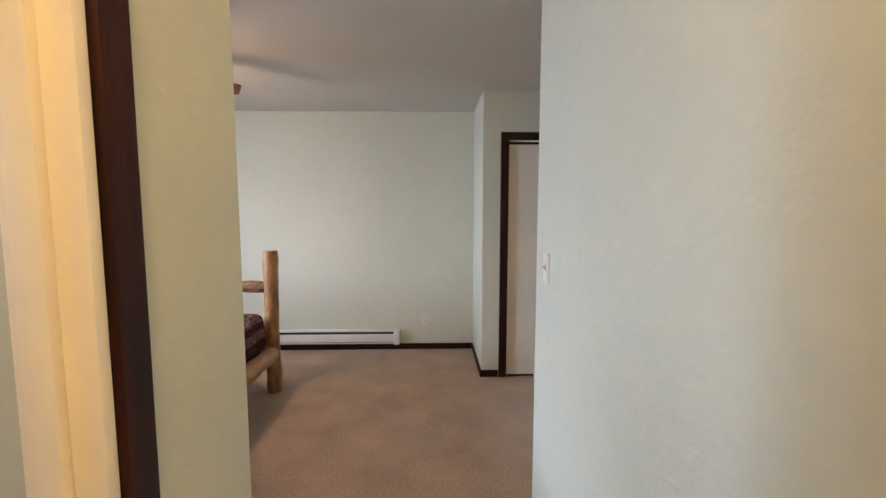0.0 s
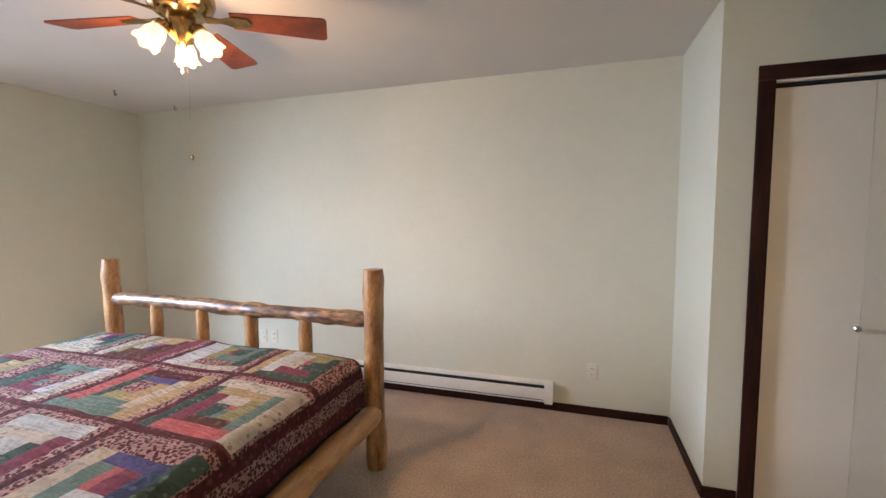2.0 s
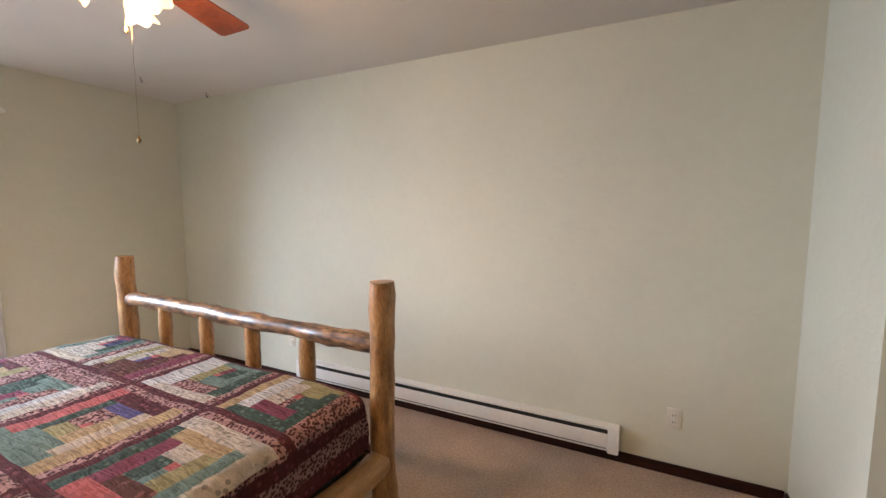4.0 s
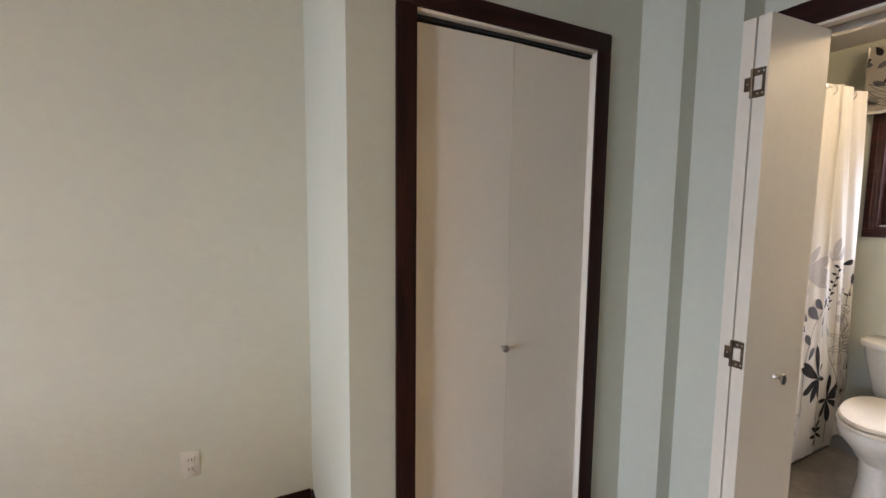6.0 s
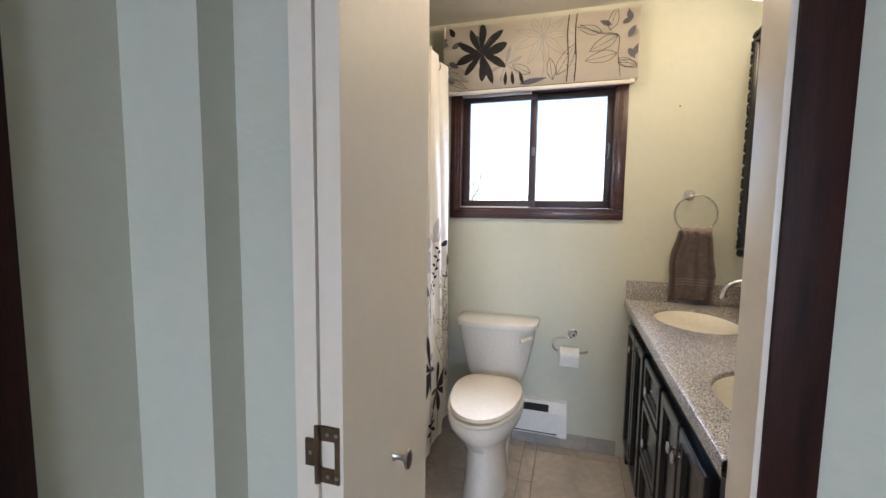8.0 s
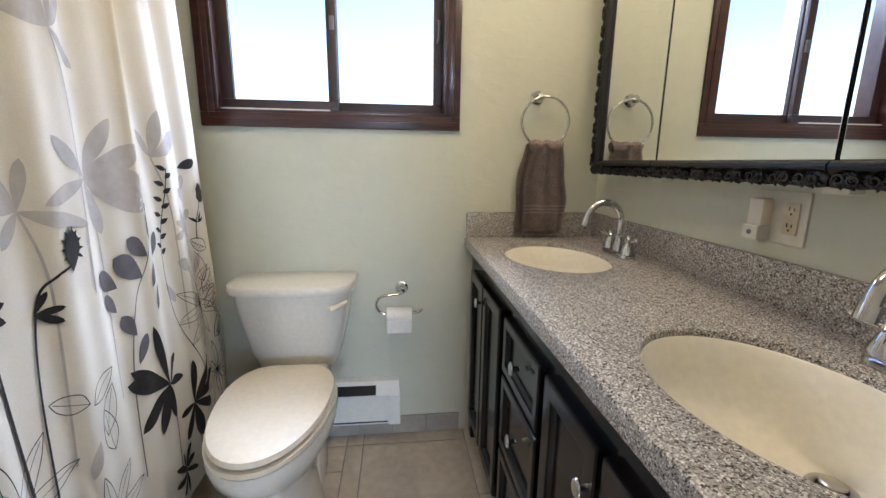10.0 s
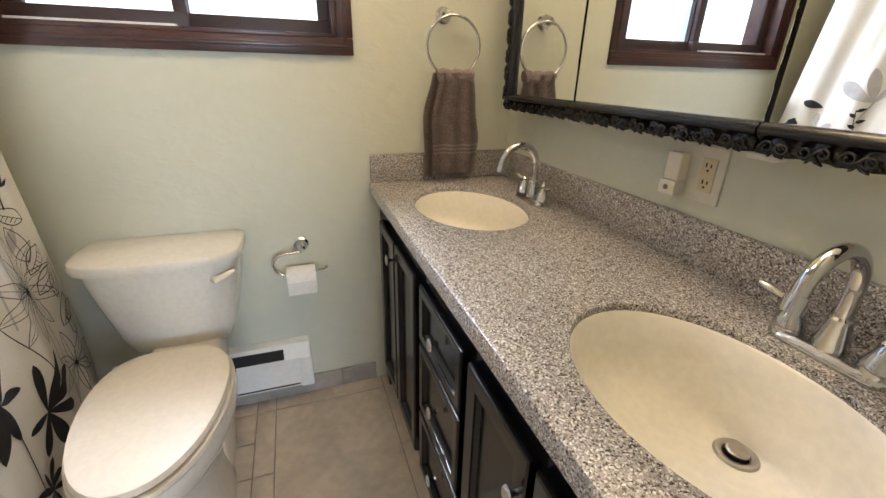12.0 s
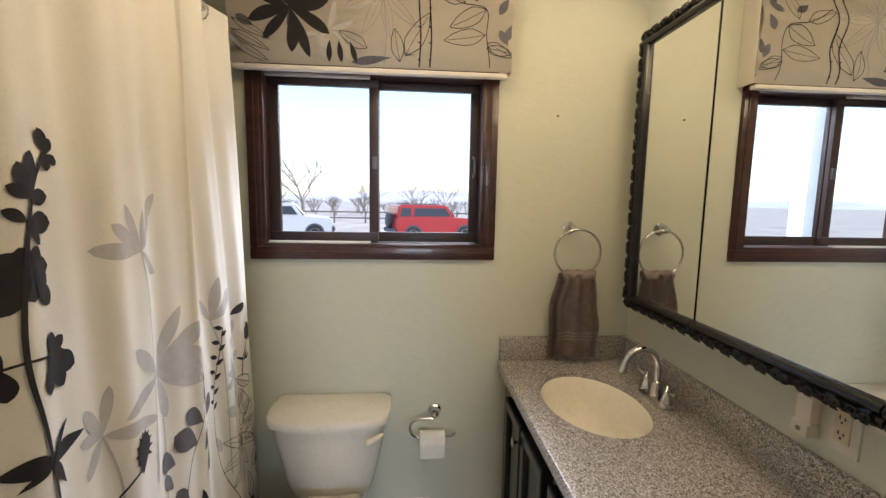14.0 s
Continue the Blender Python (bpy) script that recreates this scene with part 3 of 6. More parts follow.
for py in (2.33, 1.2):
    for px in (-1.19, -2.97):
        leg = part("support_leg", tube(bmesh.new(), [(px, py, 0.05), (px, py, 0.302)], 0.018, 10), TYRE, bed, "black steel support leg")
        part("caster", lathe(bmesh.new(), [(0.02, 0.0), (0.045, 0.004), (0.048, 0.03), (0.03, 0.055)], Matrix.Translation((px, py, 0)), 16), TYRE, leg)

MX0, MX1, MY0, MY1 = -2.985, -1.100, 0.70, 2.80
mat_thing = thing("mattress", ((MX0 + MX1) / 2, 1.75, 0.32), "mattress and box spring in dark olive sheet on the log bed", "mattress")
part("box_spring", boxed(MX0, MY0, 0.319, MX1, MY1, 0.44, bevel=0.03, seg=3), OLIVE, mat_thing)
part("pad", boxed(MX0 + 0.005, MY0, 0.44, MX1 - 0.005, MY1, 0.645, bevel=0.05, seg=4), OLIVE, mat_thing)

# quilt: a draped sheet cut into sewn strips
QCOLORS = [
    ("burgundy_calico", (0.150, 0.036, 0.044)), ("cream_print", (0.72, 0.62, 0.49)), ("tan_print", (0.62, 0.45, 0.25)), ("forest_green", (0.070, 0.120, 0.095)),
    ("navy_print", (0.065, 0.079, 0.165)), ("rose_print", (0.700, 0.186, 0.186)), ("teal_print", (0.216, 0.326, 0.277)), ("brown_print", (0.165, 0.062, 0.047)),
    ("plum_print", (0.316, 0.079, 0.125)), ("pale_blue_print", (0.740, 0.750, 0.750)), ("olive_check", (0.458, 0.398, 0.195)), ("rust_print", (0.519, 0.186, 0.085)),
    ("spotted_border", (0.62, 0.36, 0.33)), ("violet_print", (0.146, 0.125, 0.316)), ("off_white_floral", (0.74, 0.67, 0.58))]


def calico(name, base):
    """Cotton print: a ground with small scattered figures and weave."""
    m = material(name, base, 0.95, var=0.12, scale=14, fine=240, fine_var=0.10, bump=1.0, bump_scale=46, bump_dist=0.009)
    n, l = m.node_tree.nodes, m.node_tree.links
    p = n["Principled BSDF"]
    old = p.inputs["Base Color"].links[0].from_socket
    tc, v = n.new("ShaderNodeTexCoord"), n.new("ShaderNodeTexVoronoi")
    v.inputs["Scale"].default_value = 34
    r = n.new("ShaderNodeValToRGB")
    r.color_ramp.elements[0].position, r.color_ramp.elements[1].position = 0.26, 0.34
    if "spotted" in name:
        v.inputs["Scale"].default_value = 80
        r.color_ramp.elements[0].position, r.color_ramp.elements[1].position = 0.44, 0.54
    r.color_ramp.elements[0].color, r.color_ramp.elements[1].color = (1, 1, 1, 1), (0, 0, 0, 1)
    mx = n.new("ShaderNodeMix")
    mx.data_type = "RGBA"
    lum = sum(base) / 3
    fig = (0.085, 0.022, 0.026) if "spotted" in name else tuple(min(0.6, c * 2.6 + 0.05) for c in base) if lum < 0.15 else tuple(c * 0.45 for c in base)
    mx.inputs["B"].default_value = (*fig, 1)
    l.new(tc.outputs["Object"], v.inputs["Vector"])
    l.new(v.outputs["Distance"], r.inputs["Fac"])
    mul = n.new("ShaderNodeMath")
    mul.operation = "MULTIPLY"
    mul.inputs[1].default_value = 0.95 if "border" in name or "floral" in name else 0.40
    l.new(r.outputs["Color"], mul.inputs[0])
    l.new(mul.outputs["Value"], mx.inputs["Factor"])
    l.new(old, mx.inputs["A"])
    l.new(mx.outputs["Result"], p.inputs["Base Color"])
    return m


def crinkle(m):
    """Shrunken quilting: long shallow creases across the cloth."""
    n, l = m.node_tree.nodes, m.node_tree.links
    p = n["Principled BSDF"]
    old = p.inputs["Normal"].links[0].from_socket
    tc, mp, t, b = (n.new(k) for k in ("ShaderNodeTexCoord", "ShaderNodeMapping", "ShaderNodeTexNoise", "ShaderNodeBump"))
    mp.inputs["Rotation"].default_value = (0, 0, radians(24))
    mp.inputs["Scale"].default_value = (0.35, 1.7, 1.0)
    t.inputs["Scale"].default_value, t.inputs["Detail"].default_value, t.inputs["Distortion"].default_value = 26, 2.0, 0.6
    b.inputs["Strength"].default_value, b.inputs["Distance"].default_value = 0.9, 0.022
    l.new(tc.outputs["Object"], mp.inputs["Vector"])
    l.new(mp.outputs["Vector"], t.inputs["Vector"])
    l.new(t.outputs["Fac"], b.inputs["Height"])
    l.new(old, b.inputs["Normal"])
    l.new(b.outputs["Normal"], p.inputs["Normal"])
    return m


QMATS = [crinkle(calico(*q)) for q in QCOLORS]
DARKS, LIGHTS = [0, 3, 4, 12, 7, 8, 13, 5, 6, 3, 8], [1, 2, 14, 10, 12, 14, 2, 9, 6, 9]
QX0, QX1, QY0, QY1 = MX0 - 0.27, MX1 + 0.27, MY0 - 0.05, MY1 + 0.16
BLOCK, SASH_W = 0.44, 0.075


def quilt_patch(u, v):
    """Which cloth lies at a place of the flat quilt (metres from its corner)."""
    wid, length = QX1 - QX0, QY1 - QY0
    e = min(u, wid - u, v - 0.0, length - v)
    if e < 0.07:
        return 0
    if e < 0.15:
        return 12
    if e < 0.21:
        return 0
    u, v = u - 0.21, v - 0.21
    bu, bv = int(u // (BLOCK + SASH_W)), int(v // (BLOCK + SASH_W))
    fu, fv = u - bu * (BLOCK + SASH_W), v - bv * (BLOCK + SASH_W)
    if fu > BLOCK or fv > BLOCK:
        return 0 if (fu > BLOCK + 0.045 or fv > BLOCK + 0.045) else 12
    a, b = fu, fv
    turn = (bu * 2 + bv) % 4
    if turn & 1:
        a = BLOCK - a
    if turn & 2:
        b = BLOCK - b
    x0, x1, y0, y1 = 0.0, BLOCK, 0.0, BLOCK
    w = 0.066
    for ring in range(3):
        for k, inside in enumerate((a > x1 - w, b > y1 - w, a < x0 + w, b < y0 + w)):
            if inside:
                pick = random.Random((bu * 7 + bv * 13) * 101 + ring * 17 + k * 5)
                return pick.choice(LIGHTS if k < 2 else DARKS)
            if k == 0:
                x1 -= w
            elif k == 1:
                y1 -= w
            elif k == 2:
                x0 += w
            else:
                y0 += w
    return 5


def quilt_point(u, v):
    """Place of the quilt's cloth over the mattress: flat on top, turning down over three sides."""
    wx, wy = QX0 + u, QY0 + v
    top, r = 0.668, 0.055

    def fold(w, lo, hi):
        if w > hi:
            d = w - hi
            return (hi + r * math.sin(min(d / r, math.pi / 2)), r * (1 - math.cos(min(d / r, math.pi / 2))) + max(0, d - r * math.pi / 2))
        if w < lo:
            d = lo - w
            return (lo - r * math.sin(min(d / r, math.pi / 2)), r * (1 - math.cos(min(d / r, math.pi / 2))) + max(0, d - r * math.pi / 2))
        return (w, 0.0)

    x, dx = fold(wx, MX0 + 0.02, MX1 - 0.02)
    y, dy = fold(wy, MY0, MY1 - 0.05)
    z = top - max(dx, dy) - 0.35 * min(dx, dy)
    p = Vector((wx, wy, 0))
    puff = 0.006 * noise.noise(p * 9) + 0.012 * noise.noise(p * 2.5) + 0.004 * noise.noise(Vector((wx * 6, wy * 26, 2)))
    puff += 0.012 * math.sin(math.pi * min(1, max(0, (wx - MX0) / (MX1 - MX0))))
    if max(dx, dy) > 0.03:
        out = 0.012 * noise.noise(p * 7) + 0.05 * max(dx, dy)
        x += out if wx > MX1 - 0.02 else (-out if wx < MX0 else 0)
        y += 0.5 * out if wy > MY1 - 0.05 else 0
        puff *= 0.3
    return Vector((x, y, z + puff))


def quilt_piece(u, v):
    """The sewn piece of the quilt at a place: the border, the sashing or one block."""
    e = min(u, QX1 - QX0 - u, v, QY1 - QY0 - v)
    if e < 0.21:
        return "border"
    u, v = u - 0.21, v - 0.21
    pitch = BLOCK + SASH_W
    if u % pitch > BLOCK or v % pitch > BLOCK:
        return "sashing"
    return ("block", int(u // pitch), int(v // pitch))


def quilt():
    th = thing("quilt", ((QX0 + QX1) / 2, (QY0 + QY1) / 2, 0.6), "patchwork quilt in burgundy, green, navy and cream over the mattress", "quilt")
    step = 0.0185
    nu, nv = int((QX1 - QX0) / step), int((QY1 - QY0) / step)
    cloth = [[quilt_patch((i + 0.5) * step, (j + 0.5) * step) for j in range(nv)] for i in range(nu)]
    place = [[quilt_point(i * step, j * step) for j in range(nv + 1)] for i in range(nu + 1)]
    # the cloth dips along its seams
    for i in range(1, nu):
        for j in range(1, nv):
            if len({cloth[i][j], cloth[i - 1][j], cloth[i][j - 1], cloth[i - 1][j - 1]}) > 1:
                place[i][j].z -= 0.004
    pieces = {}
    for i in range(nu):
        for j in range(nv):
            pieces.setdefault(quilt_piece((i + 0.5) * step, (j + 0.5) * step), []).append((i, j))
    for key, cells in pieces.items():
        bm, seen = bmesh.new(), {}
        for i, j in cells:
            four = []
            for a, b in ((i, j), (i + 1, j), (i + 1, j + 1), (i, j + 1)):
                if (a, b) not in seen:
                    seen[(a, b)] = bm.verts.new(place[a][b])
                four.append(seen[(a, b)])
            f = bm.faces.new(four)
            f.smooth = True
            f.material_index = cloth[i][j]
        bmesh.ops.solidify(bm, geom=list(bm.faces), thickness=0.010)
        name = key if isinstance(key, str) else "block"
        part(name, bm, QMATS, th, {"border": "burgundy border with a spotted band", "sashing": "burgundy and spotted sashing strips"}.get(name, ""), angle=60)


quilt()


# ---- bedroom: ceiling fan ----
def ceiling_fan(cx, cy):
    th = thing("ceiling_fan", (cx, cy, H), "brass ceiling fan with cherry blades and three lit tulip shades", "ceiling fan")
    at = Matrix.Translation((cx, cy, 0))
    part("canopy", lathe(bmesh.new(), [(0.075, H), (0.075, H - 0.015), (0.05, H - 0.05), (0.03, H - 0.06)], at), BRASS, th)
    part("motor", lathe(bmesh.new(), [(0.03, H - 0.055), (0.10, H - 0.06), (0.125, H - 0.085), (0.13, H - 0.13), (0.115, H - 0.165), (0.09, H - 0.185), (0.05, H - 0.195)], at, 32), BRASS, th)
    part("switch_cup", lathe(bmesh.new(), [(0.05, H - 0.19), (0.055, H - 0.20), (0.058, H - 0.25), (0.045, H - 0.275), (0.02, H - 0.30), (0.012, H - 0.315), (0.002, H - 0.32)], at), BRASS, th)
    zb = 2.252
    for k in range(5):
        ang = radians((31, 108, 190, 250, 322)[k])
        m = at @ Matrix.Rotation(ang, 4, "Z") @ Matrix.Translation((0, 0, zb)) @ Matrix.Rotation(radians(-12), 4, "X")
        outline = [(0.19, -0.050), (0.30, -0.058), (0.55, -0.073), (0.568, -0.070), (0.578, -0.058), (0.578, 0.058), (0.568, 0.070), (0.55, 0.073), (0.30, 0.058), (0.19, 0.050)]
        blade = part("blade", loft(bmesh.new(), [[m @ Vector((x, y, z)) for x, y in outline] for z in (-0.003, 0.003)]), BLADE, th, smooth=False)
        iron = bmesh.new()
        loft(iron, [[m @ Vector((x, y, z)) for x, y in [(0.09, -0.02), (0.15, -0.012), (0.20, -0.035), (0.255, -0.03), (0.27, 0), (0.255, 0.03), (0.20, 0.035), (0.15, 0.012), (0.09, 0.02)]] for z in (-0.009, -0.0035)])
        part("blade_iron", iron, BRASS, blade, "ornate brass blade bracket")
    for k in range(3):
        a = radians(132 + 120 * k)
        way = Vector((math.cos(a), math.sin(a), 0))
        base = Vector((cx, cy, 2.205)) + way * 0.05
        tip = Vector((cx, cy, 2.190)) + way * 0.070
        arm = part("lamp_arm", tube(bmesh.new(), [Vector((cx, cy, 2.22)) + way * 0.03, base + Vector((0, 0, 0.012)), tip], 0.012, 10), BRASS, th)
        m = Matrix.Translation(tip) @ (way * 0.60 + Vector((0, 0, -0.80))).to_track_quat("Z", "Y").to_matrix().to_4x4()
        part("fitter", lathe(bmesh.new(), [(0.018, -0.012), (0.03, -0.008), (0.032, 0.018), (0.026, 0.020)], m, 18), BRASS, arm)
        rings = []
        for r, h in ((0.020, 0.012), (0.032, 0.030), (0.040, 0.052), (0.041, 0.072), (0.044, 0.090), (0.051, 0.101)):
            w = max(0, (h - 0.06) / 0.07)
            rings.append([m @ Vector((r * (1 + 0.10 * w * math.cos(6 * b)) * math.cos(b), r * (1 + 0.10 * w * math.cos(6 * b)) * math.sin(b), h + 0.010 * w * math.cos(6 * b))) for b in (2 * math.pi * q / 36 for q in range(36))])
        bm = loft(bmesh.new(), rings, cap=False)
        bmesh.ops.solidify(bm, geom=list(bm.faces), thickness=0.003)
        part("shade", bm, SHADE, arm, "lit frosted tulip glass shade", angle=80)
    for dx, zl in ((0.012, 1.675), (-0.02, 2.03)):
        ch = part("pull_chain", tube(bmesh.new(), [(cx + dx, cy + 0.01, 2.16), (cx + dx, cy + 0.01, zl + 0.02)], 0.0004, 6), BRASS, th, "thin brass pull chain")
        part("pull_knob", lathe(bmesh.new(), [(0.001, zl + 0.022), (0.006, zl + 0.012), (0.007, zl + 0.004), (0.001, zl - 0.006)], Matrix.Translation((cx + dx, cy + 0.01, 0)), 10), BRASS, ch)


ceiling_fan(*FAN)

# ---- bedroom: west window, its curtain and rod ----
win_w = tagged(new("window_west"), "white framed bedroom window in the west wall", "window", kind="structure")
for y0, y1, z0, z1 in ((0.60, 2.34, 0.40, 0.46), (0.60, 2.34, 2.02, 2.08), (0.60, 0.66, 0.46, 2.02), (2.28, 2.34, 0.46, 2.02), (1.44, 1.50, 0.46, 2.02)):
    part("window_frame", boxed(-4.18, y0, z0, -4.15, y1, z1, bevel=0.004), WHITE_DOOR, win_w)


def folds(name, x, y0, y1, z0, z1, amp, n, mat, parent):
    bm, rows = bmesh.new(), []
    for k in range(n * 8 + 1):
        t = k / (n * 8)
        yy = y0 + (y1 - y0) * t
        rows.append([(x + amp * math.sin(t * n * 2 * math.pi) * (0.6 + 0.4 * (1 - s)), yy, z1 + (z0 - z1) * s) for s in (0, 0.1, 0.3, 0.55, 0.8, 1.0)])
    loft(bm, rows, cap=False, close=False)
    bmesh.ops.solidify(bm, geom=list(bm.faces), thickness=0.002)
    return part(name, bm, mat, parent, angle=80)


drape = thing("window_curtain", (-3.98, 2.46, 0), "white curtain panel drawn beside the west window on a rod", "curtain")
folds("cloth", -3.975, 2.375, 2.560, 0.03, 2.09, 0.022, 4, SHEER, drape)
rod = thing("curtain_rod", (-3.98, 1.5, 2.12), "pale curtain rod with oval finials over the west window", "curtain rod")
part("rod", tube(bmesh.new(), [(-3.975, 0.41, 2.115), (-3.975, 2.608, 2.115)], 0.011, 12), WHITE_METAL, rod)
for fy, s in ((2.608, 1), (0.41, -1)):
    part("finial", lathe(bmesh.new(), [(0.008, 0), (0.016, 0.006), (0.024, 0.03), (0.020, 0.055), (0.004, 0.072)], Matrix.Translation((-3.975, fy, 2.115)) @ Vector((0, s, 0)).to_track_quat("Z", "Y").to_matrix().to_4x4(), 14), WHITE_METAL, rod)
for fy in (0.48, 2.54):
    part("bracket", boxed(-4.06, fy - 0.01, 2.095, -3.968, fy + 0.01, 2.106, bevel=0.002), WHITE_METAL, rod)

# added frame round the unseen opening that brings daylight into the side room
win_s = tagged(new("added_window_side_room"), "added unseen white framed window letting daylight into the side room", "window", kind="structure")
for y0, y1, z0, z1 in ((-1.5, -0.3, 0.90, 0.95), (-1.5, -0.3, 2.00, 2.05), (-1.5, -1.45, 0.95, 2.00), (-0.35, -0.3, 0.95, 2.00), (-0.925, -0.875, 0.95, 2.00)):
    part("window_frame", boxed(-1.57, y0, z0, -1.53, y1, z1, bevel=0.004), WHITE_DOOR, win_s)

# hall ceiling lamp
hall_lamp = thing("ceiling_lamp", (0.30, -0.85, H), "round lit glass hall ceiling lamp", "ceiling lamp")
part("base", lathe(bmesh.new(), [(0.14, H), (0.14, H - 0.02), (0.12, H - 0.025)], Matrix.Translation((0.30, -0.85, 0)), 24), BRASS, hall_lamp)
part("glass_bowl", lathe(bmesh.new(), [(0.125, H - 0.022), (0.12, H - 0.05), (0.09, H - 0.085), (0.03, H - 0.10), (0.002, H - 0.101)], Matrix.Translation((0.30, -0.85, 0)), 24), BATH_SHADE, hall_lamp)

# ---- bathroom: window ----
win = tagged(new("window_bath"), "dark mahogany framed sliding bathroom window", "window", kind="structure")
CW = 0.052
for nm, y0, y1, z0, z1 in (("window_casing", WY0 - CW, WY1 + CW, WZ0 - CW, WZ0), ("window_casing", WY0 - CW, WY1 + CW, WZ1, WZ1 + CW),
                           ("window_casing", WY0 - CW, WY0, WZ0, WZ1), ("window_casing", WY1, WY1 + CW, WZ0, WZ1)):
    bm = boxed(3.783, y0, z0, 3.802, y1, z1, bevel=0.004)
    cas = part(nm, bm, WINWOOD, win)
    q = 0.014
    if y1 - y0 > z1 - z0:
        part("bead", boxed(3.779, y0 + q, (z0 + z1) / 2 - 0.006, 3.784, y1 - q, (z0 + z1) / 2 + 0.006, bevel=0.002), WINWOOD, cas)
    else:
        part("bead", boxed(3.779, (y0 + y1) / 2 - 0.006, z0 - q, 3.784, (y0 + y1) / 2 + 0.006, z1 + q, bevel=0.002), WINWOOD, cas)
for y0, y1, z0, z1 in ((WY0, WY1, WZ0, WZ0 + 0.012), (WY0, WY1, WZ1 - 0.012, WZ1), (WY0, WY0 + 0.012, WZ0 + 0.012, WZ1 - 0.012), (WY1 - 0.012, WY1, WZ0 + 0.012, WZ1 - 0.012)):
    part("window_lining", boxed(3.786, y0 - 0.001, z0, 3.952, y1 + 0.001, z1, bevel=0.001), WINWOOD, win)


def sash(x, y0, y1, w0, w1, label):
    """A sliding sash: four rails and a pane; w0, w1 the widths of its stiles."""
    z0, z1 = WZ0 + 0.014, WZ1 - 0.014
    s = part("sash", boxed(x, y0, z0, x + 0.022, y1, z0 + 0.042, bevel=0.003), SASH, win, label)
    for a, b, c, d in ((y0, y1, z1 - 0.036, z1), (y0, y0 + w0, z0 + 0.042, z1 - 0.036), (y1 - w1, y1, z0 + 0.042, z1 - 0.036)):
        part("rail", boxed(x, a, c, x + 0.022, b, d, bevel=0.003), SASH, s)
    pane = part("pane", boxed(x + 0.009, y0 + w0 - 0.004, z0 + 0.038, x + 0.013, y1 - w1 + 0.004, z1 - 0.032), GLASS, s, smooth=False)
    pane.visible_shadow = False
    return s


mid = (WY0 + WY1) / 2 + 0.012
fixed = sash(3.868, WY0 + 0.012, mid + 0.012, 0.038, 0.036, "fixed dark brown window sash")
slide = sash(3.842, mid - 0.022, WY1 - 0.012, 0.038, 0.044, "sliding dark brown window sash")
part("latch", boxed(3.832, mid - 0.016, 1.655, 3.843, mid + 0.002, 1.705, bevel=0.003), FIN, slide)
part("sill_track", boxed(3.812, mid + 0.01, WZ0 + 0.012, 3.836, WY1 - 0.013, WZ0 + 0.020, bevel=0.001), WHITE_METAL, win, "white vinyl track")
part("head_track", boxed(3.812, mid + 0.01, WZ1 - 0.022, 3.836, WY1 - 0.013, WZ1 - 0.012, bevel=0.001), WHITE_METAL, win, "white vinyl track")
part("lock_handle", tube(bmesh.new(), [(3.868, WY0 + 0.034, 1.63), (3.850, WY0 + 0.030, 1.645), (3.846, WY0 + 0.030, 1.675), (3.852, WY0 + 0.030, 1.705), (3.868, WY0 + 0.034, 1.715)], 0.006, 8), FIN, fixed, "dark metal lock handle")


